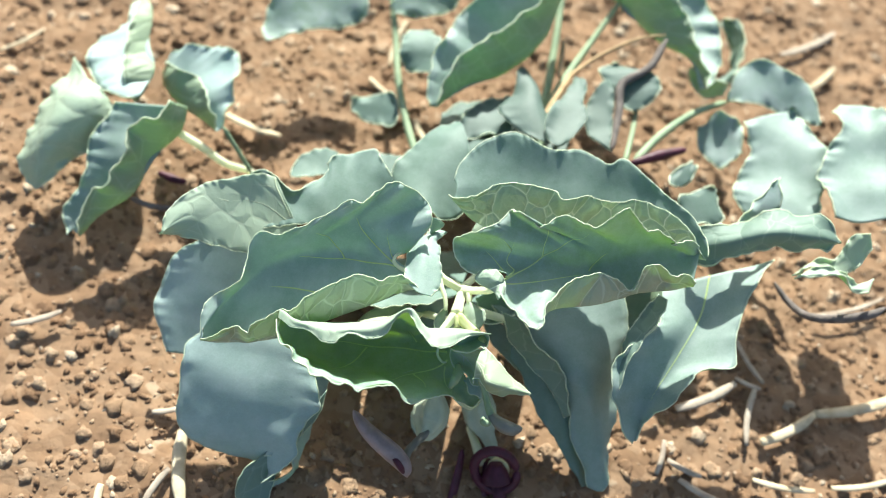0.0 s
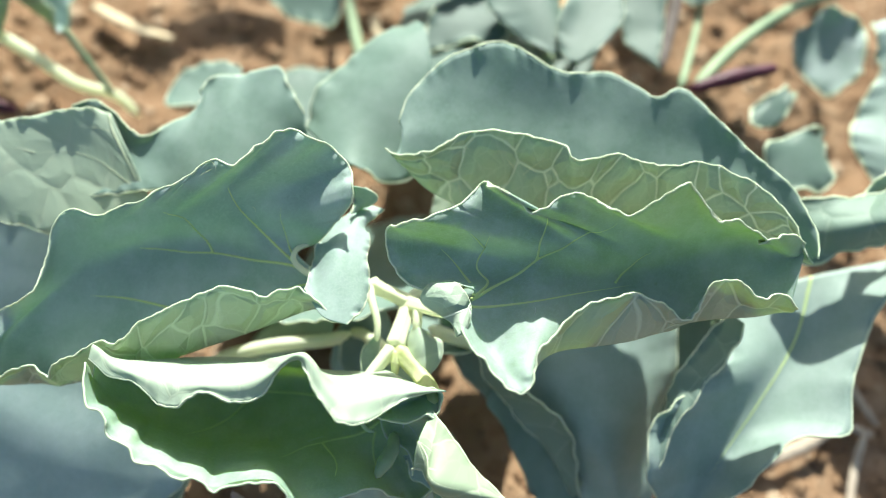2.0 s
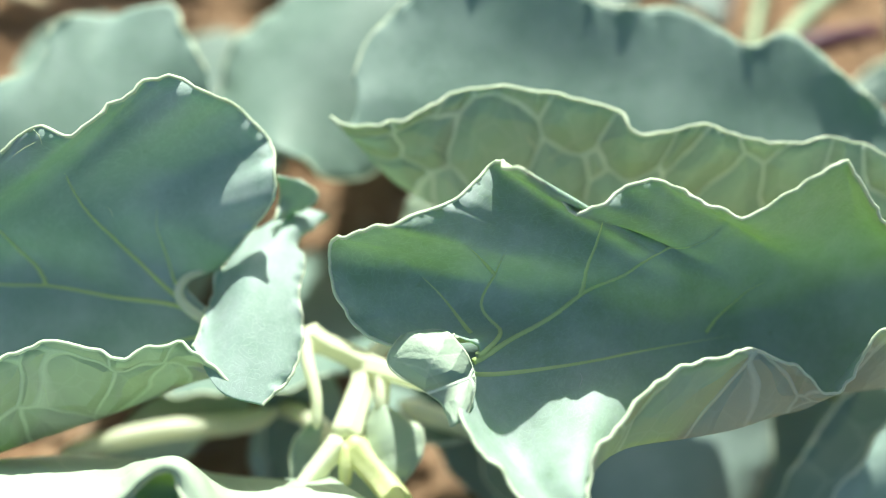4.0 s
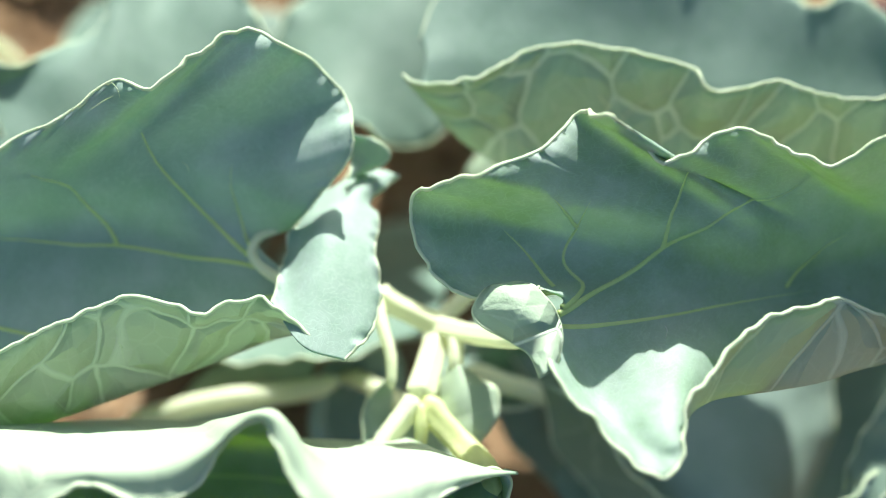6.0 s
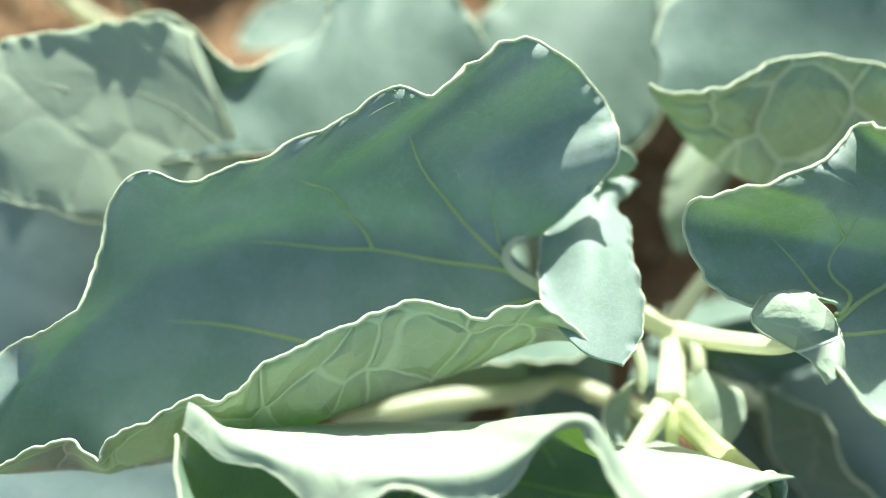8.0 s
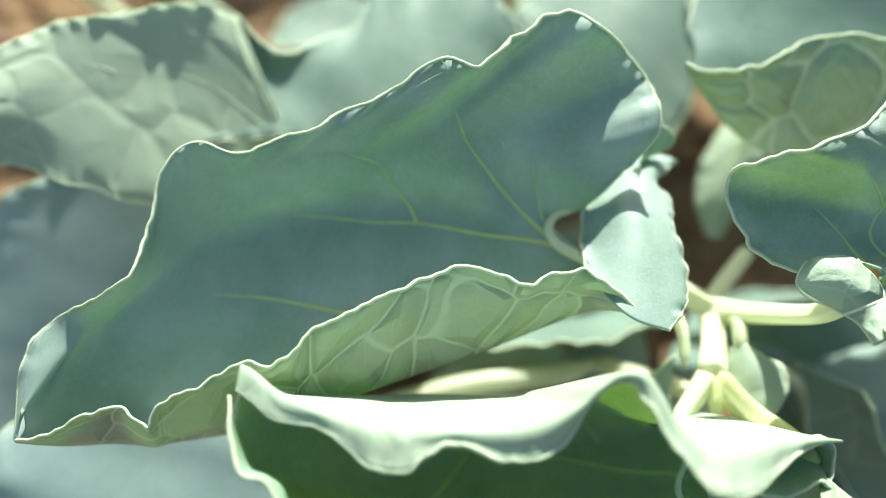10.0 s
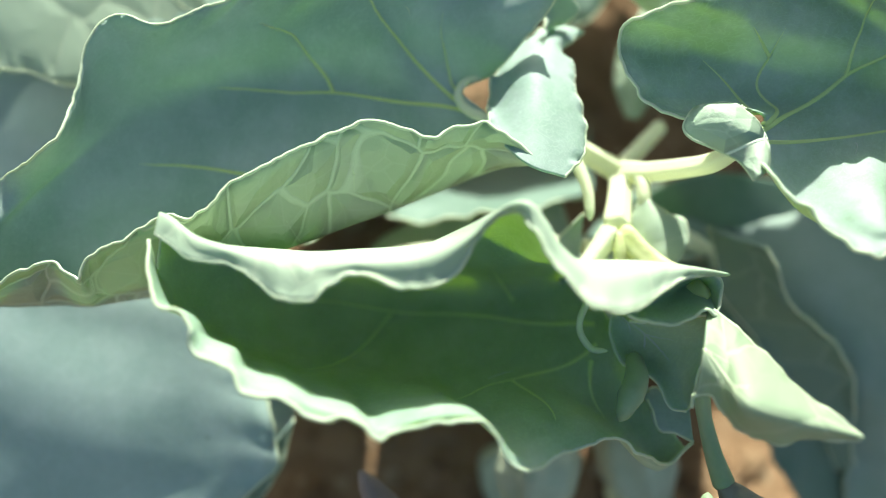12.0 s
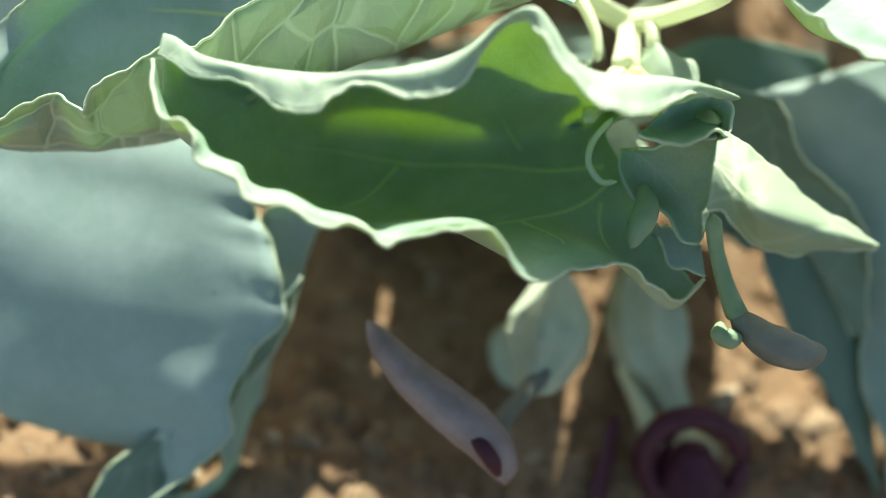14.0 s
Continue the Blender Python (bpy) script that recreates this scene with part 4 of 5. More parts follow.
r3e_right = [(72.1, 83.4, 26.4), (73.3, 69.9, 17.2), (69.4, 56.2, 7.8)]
leaf(main, [[r3e_left, r3e_right]], [False], LEAF_UPPER_HALF_SHADE, LEAF_UNDER_SOFT, "darkened bluish filler leaf between two larger ones", (), along=60, wide=22, seed=55, edge=0.18, frill=1.2, scallop=1.1, sway=1.2)

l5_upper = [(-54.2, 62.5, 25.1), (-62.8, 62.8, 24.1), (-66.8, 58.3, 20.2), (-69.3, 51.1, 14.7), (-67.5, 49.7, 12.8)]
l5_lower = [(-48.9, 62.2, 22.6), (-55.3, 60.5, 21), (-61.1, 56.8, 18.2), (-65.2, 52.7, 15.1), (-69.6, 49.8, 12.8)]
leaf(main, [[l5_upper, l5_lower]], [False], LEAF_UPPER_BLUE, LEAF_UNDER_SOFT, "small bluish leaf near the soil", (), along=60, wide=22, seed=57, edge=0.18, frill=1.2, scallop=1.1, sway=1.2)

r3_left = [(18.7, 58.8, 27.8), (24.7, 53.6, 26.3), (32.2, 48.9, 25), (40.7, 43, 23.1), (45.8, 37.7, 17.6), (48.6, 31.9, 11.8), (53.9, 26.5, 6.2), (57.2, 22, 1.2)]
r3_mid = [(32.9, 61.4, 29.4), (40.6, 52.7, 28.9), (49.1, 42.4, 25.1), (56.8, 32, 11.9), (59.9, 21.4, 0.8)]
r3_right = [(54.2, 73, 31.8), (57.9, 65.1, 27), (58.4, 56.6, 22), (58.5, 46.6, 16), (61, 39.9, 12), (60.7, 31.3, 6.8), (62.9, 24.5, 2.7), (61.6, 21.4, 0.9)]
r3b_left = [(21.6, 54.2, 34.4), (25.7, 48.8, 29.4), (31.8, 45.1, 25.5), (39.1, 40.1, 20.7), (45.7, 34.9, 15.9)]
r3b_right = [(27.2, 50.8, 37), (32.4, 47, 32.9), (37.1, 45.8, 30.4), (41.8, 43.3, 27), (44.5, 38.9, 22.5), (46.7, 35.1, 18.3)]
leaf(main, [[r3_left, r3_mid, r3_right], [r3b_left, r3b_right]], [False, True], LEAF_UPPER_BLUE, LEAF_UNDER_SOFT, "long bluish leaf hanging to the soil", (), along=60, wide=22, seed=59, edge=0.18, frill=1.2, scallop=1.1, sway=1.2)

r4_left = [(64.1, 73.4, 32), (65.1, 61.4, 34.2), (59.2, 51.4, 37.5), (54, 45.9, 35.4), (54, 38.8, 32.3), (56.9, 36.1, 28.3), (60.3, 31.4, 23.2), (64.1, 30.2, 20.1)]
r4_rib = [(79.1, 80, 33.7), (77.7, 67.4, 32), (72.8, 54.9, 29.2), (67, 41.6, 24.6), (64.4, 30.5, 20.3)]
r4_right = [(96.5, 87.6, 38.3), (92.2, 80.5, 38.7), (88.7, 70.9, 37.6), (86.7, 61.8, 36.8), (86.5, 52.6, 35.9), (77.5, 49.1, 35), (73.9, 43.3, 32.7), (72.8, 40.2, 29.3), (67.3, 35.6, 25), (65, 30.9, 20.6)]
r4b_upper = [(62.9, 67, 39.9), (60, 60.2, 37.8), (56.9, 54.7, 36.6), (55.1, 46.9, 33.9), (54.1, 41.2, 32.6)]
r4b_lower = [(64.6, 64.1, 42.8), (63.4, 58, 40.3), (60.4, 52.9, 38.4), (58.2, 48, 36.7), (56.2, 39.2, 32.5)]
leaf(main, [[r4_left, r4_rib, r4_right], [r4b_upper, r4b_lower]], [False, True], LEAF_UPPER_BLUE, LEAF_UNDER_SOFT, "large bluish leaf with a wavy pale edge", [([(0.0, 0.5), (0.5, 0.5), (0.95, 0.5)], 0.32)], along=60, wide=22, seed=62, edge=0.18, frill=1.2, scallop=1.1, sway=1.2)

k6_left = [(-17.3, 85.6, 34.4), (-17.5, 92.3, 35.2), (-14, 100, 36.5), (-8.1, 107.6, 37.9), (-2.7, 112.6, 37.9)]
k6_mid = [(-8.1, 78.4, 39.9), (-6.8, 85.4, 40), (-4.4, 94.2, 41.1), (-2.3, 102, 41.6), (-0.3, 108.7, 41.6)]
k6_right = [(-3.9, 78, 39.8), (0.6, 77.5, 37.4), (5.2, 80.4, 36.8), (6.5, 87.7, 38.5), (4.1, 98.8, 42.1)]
leaf(main, [[k6_left, k6_mid, k6_right]], [True], LEAF_UPPER_HALF_SHADE, LEAF_UNDER_SOFT, "bluish leaf near the stem", (), along=60, wide=22, seed=65, edge=0.18, frill=1.2, scallop=0.5, sway=1.2)

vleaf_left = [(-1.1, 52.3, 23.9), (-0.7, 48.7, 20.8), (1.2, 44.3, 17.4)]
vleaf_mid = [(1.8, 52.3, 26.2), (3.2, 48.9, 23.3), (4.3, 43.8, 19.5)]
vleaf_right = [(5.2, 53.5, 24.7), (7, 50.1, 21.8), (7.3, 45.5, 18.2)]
leaf(main, [[vleaf_left, vleaf_mid, vleaf_right]], [False], LEAF_UPPER_HALF_SHADE, LEAF_UNDER_SOFT, "small bluish leaf beneath the stem", (), along=60, wide=22, seed=67, edge=0.18, frill=1.2, scallop=1.1, sway=1.2)

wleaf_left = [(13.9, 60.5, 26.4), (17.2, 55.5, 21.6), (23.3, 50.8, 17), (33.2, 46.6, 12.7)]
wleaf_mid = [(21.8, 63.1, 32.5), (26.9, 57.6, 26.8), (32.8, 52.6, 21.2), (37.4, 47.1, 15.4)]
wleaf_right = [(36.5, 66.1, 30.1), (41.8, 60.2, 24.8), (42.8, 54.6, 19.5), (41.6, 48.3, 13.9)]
leaf(main, [[wleaf_left, wleaf_mid, wleaf_right]], [False], LEAF_UPPER_HALF_SHADE, LEAF_UNDER_SOFT, "shaded bluish leaf beneath others", (), along=60, wide=22, seed=69, edge=0.18, frill=1.2, scallop=1.1, sway=1.2)

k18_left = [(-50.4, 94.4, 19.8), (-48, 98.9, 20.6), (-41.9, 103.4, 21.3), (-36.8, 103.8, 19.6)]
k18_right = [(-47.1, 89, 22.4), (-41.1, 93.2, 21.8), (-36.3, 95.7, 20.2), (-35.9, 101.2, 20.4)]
leaf(main, [[k18_left, k18_right]], [True], LEAF_UPPER_HALF_SHADE, LEAF_UNDER_SOFT, "small bluish leaf behind others", (), along=60, wide=22, seed=71, edge=0.18, frill=1.2, scallop=1.1, sway=1.2, close=0.3)

stem_top_path = [(9.3, 55.2, 39.4), (9.3, 52.6, 40), (9.1, 49.4, 40.8), (8.9, 46.3, 41.4)]
tube("stem", stem_top_path, [1.35, 1.2, 1.3, 1.5], STEM, main, "", sides=20, ribs=5)
stem_bar_path = [(2, 56, 42.4), (3.4, 55.6, 41.8), (6.4, 55.4, 40.6), (9.6, 55, 39.6)]
tube("stem", stem_bar_path, [1.5, 1.1, 1.15, 1.3], STEM, main, "", sides=20, ribs=5)
pet_r1_path = [(8.6, 55.2, 39.3), (11.6, 54, 42.2), (14, 52.6, 45.8), (16.4, 51.4, 49.8), (18.2, 51.6, 54.2)]
cam.data.dof.focus_object = tube("petiole", pet_r1_path, [1.3, 1.0, 0.95, 0.9, 0.7], STEM, main, "", sides=20, ribs=4)   # the lens is focused on the heart of the plant
pet_l1_path = [(2.3, 56, 42.4), (-1.2, 54.9, 43.6), (-3.6, 54.3, 44.4), (-6.1, 54.2, 44.7)]
tube("petiole", pet_l1_path, [1.1, 0.9, 0.8, 0.6], STEM, main, "", sides=16)
pet_b1_path = [(8.8, 46.6, 41.2), (7.6, 44.2, 40.8), (6.2, 41.3, 40.4), (5.6, 39.2, 41)]
tube("petiole", pet_b1_path, [1.2, 1.0, 0.9, 0.6], STEM, main, "", sides=16, ribs=4)
pet_s1_path = [(2.4, 55.7, 42.7), (3.6, 52.6, 43.2), (5.2, 49.6, 42.8), (6, 46.6, 41.8)]
tube("petiole", pet_s1_path, [0.75, 0.65, 0.6, 0.5], STEM, main, "", sides=14)
pet_s2_path = [(10.9, 54.1, 41.2), (11.3, 52.6, 41.9), (11.6, 51, 41.8), (11.9, 49.6, 41.2)]
tube("petiole", pet_s2_path, [0.85, 0.8, 0.8, 0.6], STEM, main, "", sides=14)
pet_s3_path = [(9.2, 46, 41.6), (9.6, 44.2, 41), (10, 42.2, 40)]
tube("petiole", pet_s3_path, [0.7, 0.75, 0.55], STEM_YELLOW, main, "", sides=14)
br_left_path = [(0.3, 51.5, 27.6), (-3.9, 49.4, 26.5), (-11.4, 47.2, 25.4), (-17.7, 45, 23.1), (-22.5, 43, 19.9), (-25.7, 38.7, 14.3)]
tube("side_branch", br_left_path, [1.2, 1.25, 1.25, 1.2, 1.1, 0.9], STEM, main, "", sides=14)
br_right_path = [(13.4, 54.5, 31.4), (17.5, 53.9, 31.1), (23.8, 53.7, 28.8), (31.3, 50.5, 20.5)]
tube("side_branch", br_right_path, [1.2, 1.2, 1.0, 0.8], STEM, main, "", sides=14)
br_back_path = [(9, 55.6, 38.6), (11.6, 60.4, 37), (15, 66.5, 35.6)]
tube("side_branch", br_back_path, [1.0, 1.0, 0.9], STEM, main, "", sides=14)
stem_low_path = [(9.3, 45.8, 38.2), (5.3, 50.4, 29.3), (0.4, 52.7, 23.7), (-1.1, 50.1, 9), (8.8, 57.1, 3.4)]
tube("stem", stem_low_path, [0.9, 1.0, 1.1, 1.2, 1.4], STEM, main, "", sides=14)
eye1_path = [(-8.2, 58.5, 46.6), (-9.9, 57.4, 46.5), (-10.3, 55.7, 46.1), (-9, 54.5, 45.6), (-5.8, 53.1, 46.2)]
tube("leaf_margin", eye1_path, [0.3, 0.42, 0.5, 0.55, 0.6], STEM, main, "pale rim of a leaf notch")
eye2_path = [(7.7, 38.2, 43.5), (6.3, 36.1, 42.2), (6.2, 34.1, 41.1), (7.7, 32.7, 40.3), (9.1, 32.3, 41.3)]
tube("leaf_margin", eye2_path, [0.28, 0.34, 0.34, 0.34, 0.28], MARGIN, main, "pale rim of a leaf notch")
pet_b2_path = [(8.8, 46.7, 41.3), (11.4, 44.9, 40.7), (14, 43, 40.9), (16, 40.6, 43.4), (17.2, 37.6, 46.6)]
tube("petiole", pet_b2_path, [1.5, 1.35, 1.35, 1.2, 0.7], STEM_YELLOW, main, "thick yellowish leaf stalk", sides=20, ribs=4)
bud1_path = [(-12.4, 20.9, 23.4), (-9.5, 18.2, 22.5), (-6.5, 16.1, 21.9), (-2.4, 13.9, 21.3), (1.7, 11.9, 20.3), (4.4, 10.1, 18.7), (5.5, 8.4, 16.6)]
bud1_mouth = [(-0.1, 11.4, 21.5), (1.4, 10.6, 21.8), (3.1, 9.3, 21), (4.4, 8.5, 18.7)]
bud1_tube = [(4.2, 11, 16.9), (4.3, 15.2, 17), (6.8, 19.7, 16.2), (9.1, 23.1, 15.9)]
tube("flower_bud", bud1_path, [0.8, 1.7, 2.2, 2.5, 2.6, 2.2, 1.1], BUD, main, "mauve grey tubular flower bud")
tube("bud_mouth", bud1_mouth, [0.3, 0.9, 0.9, 0.5], PURPLE, main, "dark slit-like mouth of the bud")
bud2_path = [(31.3, 20.6, 37.7), (28.9, 19.7, 37.7), (25.8, 20.4, 37.4), (23.7, 21.9, 37.1), (22.2, 22.3, 37.4)]
bud2_bract = [(21.1, 21.5, 37.4), (21.2, 20.2, 37.3), (22.2, 20, 37.2), (23.3, 20.6, 36.9)]
bud2_tube = [(23.1, 22, 37.2), (21.5, 25.1, 37.8), (19.8, 28.2, 39.5), (18.6, 30.6, 41.6)]
tube("bract", bud2_bract, [0.3, 0.95, 1.0, 0.4], STEM_DARK, main, "small green bract under the bud")
tube("bud_tube", bud1_tube, [1.2, 1.1, 1.1, 1.3], BUD_GREEN, main, "")
ov1_path = [(7.2, 19.7, 15.1), (7.9, 23, 14.7), (8.3, 26.4, 15.5), (8.3, 29.3, 17.2), (8.1, 31.9, 18.7), (8, 34.3, 20.1)]
tube("ovary", ov1_path, [1.3, 3.2, 4.6, 4.6, 3.0, 1.0], OVARY, main, "ribbed grey-green ovary", sides=24, ribs=6)
ov2_path = [(29.7, 21.9, 3), (27.6, 26.4, 4.4), (24.9, 29.8, 6.3), (22.6, 33.2, 8.2), (21.2, 36.2, 9.9), (20.2, 39.2, 11.6), (19.6, 41.8, 14.3)]
tube("ovary", ov2_path, [1.5, 1.6, 2.2, 4.4, 4.8, 3.6, 1.0], OVARY, main, "ribbed grey-green ovary", sides=24, ribs=6)
ov3_path = [(7.1, 26.7, -1.7), (6.5, 29.3, -0.2), (5.6, 31.8, 1.2), (6.5, 33.5, 3.4)]
tube("ovary", ov3_path, [1.0, 2.6, 2.6, 1.0], OVARY, main, "ribbed grey-green ovary", sides=24, ribs=6)
tube("flower_bud", bud2_path, [0.6, 1.7, 1.9, 1.5, 0.9], BUD_GREEN, main, "grey green tubular flower bud")
tube("bud_tube", bud2_tube, [1.2, 0.9, 0.75, 0.9], STEM_DARK, main, "pale grey-green stalk of the bud")
bud3_path = [(11.1, 25.7, 40.3), (11.5, 27.2, 41.2), (12.4, 30.3, 40.7), (12.1, 33.3, 40.1)]
tube("flower_bud", bud3_path, [0.5, 1.3, 1.2, 0.7], STEM_DARK, main, "small green flower bud")
budr_path = [(63.3, 67.3, 30.7), (64.1, 67.9, 33.4), (63.5, 72.1, 35.9)]
tube("flower_bud", budr_path, [0.8, 1.8, 1.5], STEM_DARK, main, "small dark green bud")
flow_ring = [(35.9, 20.3, 5.9), (36.0, 18.0, 2.5), (33.8, 16.1, 0.0), (30.0, 15.4, -0.4), (26.2, 16.4, 1.3), (23.9, 18.3, 4.5), (23.8, 20.5, 7.8), (26.1, 22.3, 10.2), (29.7, 22.9, 10.6), (33.4, 22.1, 9.0), (35.9, 20.3, 5.9)]
flow_throat = [(27.5, 20.9, 3.7), (29.5, 22.3, 5.2), (32.3, 21.7, 4.3), (33.9, 19.7, 2.0)]
flow_tube = [(31.2, 17.4, 1.8), (33.4, 12.8, -0.8), (28.1, 23.0, 3.1), (29.3, 13.6, -3.7), (30.6, 5.5, -9.8)]
tube("flower", flow_ring, [1.3, 1.5, 1.4, 1.5, 1.3], PURPLE, main, "dark purple flower with a curled lip", steps=48)
tube("flower_cup", [(30.7, 17.1, 1.9), (30.1, 19.1, 3.9), (29.5, 21.1, 6.5)], [4.6, 3.6, 1.6], PURPLE, main, "dark red cup of the flower", sides=20)
tube("flower_throat", flow_throat, [0.5, 0.8, 0.8, 0.5], THROAT, main, "cream throat of the flower")
tube("flower_limb", flow_tube, [1.6, 2.2, 2.5, 2.4, 2.0], PURPLE, main, "dark purple flower limb hanging down", flat=0.5)
flow2_tube = [(19.4, 22.9, 6.3), (19.7, 18.4, 2.4), (19.6, 11.6, -2.8), (19.8, 4.7, -8.1)]
tube("flower_limb", flow2_tube, [1.0, 1.4, 1.6, 1.6], PURPLE, main, "dark purple flower limb hanging down", flat=0.5)
spent_tube = [(19.8, 31, 4.5), (23.3, 25.7, 3.9), (26.1, 20.7, 2.2)]
tube("spent_flower", spent_tube, [0.8, 1.3, 1.5], THROAT, main, "withered pale flower tube")

# fine silk threads caught on the leaves
for n, (a, b) in enumerate((((-24.6, 63.2, 58.4), (-23.6, 62.2, 57.2)), ((-24.2, 62.4, 57.6), (-26.4, 61.2, 56)), ((-17.6, 59.6, 53.4), (-16.8, 59, 52.8)),
                            ((-46.4, 54, 48.8), (-42, 52.6, 48)), ((-45, 54.2, 48.4), (-43.4, 54, 48.6)), ((28.6, 53.6, 54.6), (28.8, 52.4, 54.2)), ((-2, 29.6, 33.6), (1.2, 31.2, 34.6)))):
    m = (np.array(a) + np.array(b)) / 2 + (0.15, 0.1, 0.25)
    tube("silk_thread", [a, tuple(m), b], [0.035, 0.045, 0.035], MARGIN, main, "fine white silk thread", steps=8, sides=5)

# ---- the plant at the side, with large pale leaves ----
side = plant("blue-green herb with large pale sunlit leaves")
r5_upper = [(70.2, 88.9, 43.7), (81.7, 90.2, 46.1), (85.2, 93.4, 49.5), (90.6, 95.1, 52.1), (98.2, 94.6, 53.5), (106.4, 91.7, 53.3), (109.7, 88.2, 52.7)]
r5_mid = [(71, 82.6, 42.3), (81, 84.5, 48.1), (90, 85.9, 53.6), (101, 86.9, 54.2), (109.8, 87.9, 52.6)]
r5_lower = [(72.5, 79.7, 38.2), (78.8, 81.4, 41.3), (88.6, 84.9, 45.4), (100.3, 86.7, 48.6), (110.3, 88.2, 51.6)]
r5b_upper = [(82.2, 90.4, 46.9), (85, 95.5, 47.7), (87.6, 102.1, 49.3), (91.4, 107.5, 50.3)]
r5b_lower = [(84.2, 92.6, 43.6), (89.6, 95.7, 44.7), (93.2, 99.7, 46.2), (92.7, 104.3, 48.1), (92.2, 108.1, 49.5)]
leaf(side, [[r5_upper, r5_mid, r5_lower], [r5b_upper, r5b_lower]], [False, True], LEAF_UPPER, LEAF_UNDER_SOFT, "rolled leaf showing a grey-green underside", (), along=50, wide=20, seed=33, edge=0.28, frill=2.3, scallop=1.3, sway=3.0)

r6_left = [(92.4, 103, 31.2), (86.1, 112.9, 33.1), (86.8, 119.6, 33), (89.8, 128.5, 34.3), (87.5, 138.9, 36.4)]
r6_mid = [(100.1, 99.3, 33.7), (99.1, 116.3, 36.2), (99.5, 131.2, 37.3), (101, 145.9, 38.3)]
r6_right = [(111.4, 107, 36), (111.8, 116.6, 37.6), (113.7, 127.5, 39.9), (109, 135.8, 40.7), (105.8, 141.3, 39.8), (101.8, 146.1, 38.4)]
leaf(side, [[r6_left, r6_mid, r6_right]], [True], LEAF_UPPER_BLUE, LEAF_UNDER_SOFT, "pale blue leaf lit by the sun", (), along=50, wide=20, seed=36, edge=0.28, frill=2.3, scallop=1.3, sway=3.0)

r7_left = [(113.1, 103.7, 43.4), (110.4, 111.8, 44), (108.1, 118.7, 43.8), (110.7, 126.7, 44.3), (114.4, 134.2, 44.6), (113, 142.4, 45.2), (115.9, 148, 44.3)]
r7_mid = [(121, 103.9, 44.7), (120.9, 118.5, 44.5), (122.3, 133.9, 44.8), (122.9, 149, 44.9)]
r7_right = [(135.7, 108.6, 46.4), (134.5, 120.4, 47), (132.8, 133.8, 48.7), (128.2, 144.1, 48.4), (125.8, 148.8, 44.8)]
leaf(side, [[r7_left, r7_mid, r7_right]], [True], LEAF_UPPER_BLUE, LEAF_UNDER_SOFT, "large pale leaf with a wavy edge", (), along=50, wide=20, seed=38, edge=0.28, frill=2.3, scallop=1.3, sway=3.0)

r8_upper = [(101.7, 82, 39.7), (106.1, 86.4, 42.9), (112.1, 88, 44.5), (115.2, 94, 48.6), (119.5, 95.2, 50)]
r8_lower = [(101.4, 80.6, 41.1), (107.5, 84.5, 43.5), (114.1, 84.3, 43.4), (118.5, 86.6, 44.8), (121.2, 92, 48.1)]
leaf(side, [[r8_upper, r8_lower]], [False], LEAF_UPPER_GREEN, LEAF_UNDER_PALE, "small pale green leaf", (), along=50, wide=20, seed=40, edge=0.28, frill=2.3, scallop=1.3, sway=3.0, close=0.3)

r9_upper = [(100.7, 80.2, 42.1), (105.3, 83.9, 44.6), (111.7, 84.1, 45.1), (117, 81.9, 44), (122.5, 84.2, 45.7)]
r9_lower = [(100.8, 79.5, 42.8), (105.5, 80.8, 44.2), (111.5, 81.4, 45.2), (116.6, 79.6, 44.7), (121.2, 79.5, 45.2)]
leaf(side, [[r9_upper, r9_lower]], [False], LEAF_UPPER_GREEN, LEAF_UNDER_PALE, "small curled green leaf", (), along=50, wide=20, seed=42, edge=0.28, frill=2.3, scallop=1.3, sway=3.0, close=0.3)

twigr_path = [(101.4, 87.6, 26.7), (106.1, 82.3, 25.9), (110.4, 76.7, 29.5), (117, 75.4, 33.4), (124.5, 76, 38.5), (128.4, 78.6, 40)]
tube("dry_twig", twigr_path, [0.8, 1.0, 1.1, 1.3, 1.4, 0.9], TWIG, side, "dark grey dried stalk")

# ---- the shoot with four leaves ----
shoot = plant("small shoot with four pale folded leaves")
a1_left = [(-126.5, 115.4, 25.2), (-128.5, 104, 20.7), (-132.2, 92.7, 16.2), (-132.9, 83.6, 13.1), (-130, 76.8, 11.3), (-124.1, 72.9, 11.4)]
a1_mid = [(-117.6, 106.6, 29.3), (-118.9, 90.3, 26.5), (-123.5, 78.7, 17.2), (-124, 73.1, 11.5)]
a1_right = [(-116.4, 106.7, 27), (-107.5, 100.9, 24.5), (-108.5, 94.8, 21.8), (-110.3, 88.6, 19), (-116.3, 81.7, 15.7), (-123.5, 73.2, 11.5)]
leaf(shoot, [[a1_left, a1_mid, a1_right]], [True], LEAF_UPPER_GREEN, LEAF_UNDER_PALE, "pale leaf seen from its lit underside", (), along=50, wide=20, seed=47, edge=0.28, frill=2.3, scallop=1.3, sway=3.0)

a2_left = [(-104.9, 98.8, 29.3), (-106.9, 93.4, 26.8), (-109.4, 86.5, 23.5), (-108.1, 78.9, 19.7), (-111.1, 70.5, 15.4), (-111.9, 65.5, 13.2), (-108.3, 61, 11.3)]
a2_right = [(-86.8, 104.8, 25.9), (-87.9, 95.1, 20.1), (-93, 81.8, 15.2), (-100.4, 71.3, 12), (-107.4, 62.2, 9.7)]
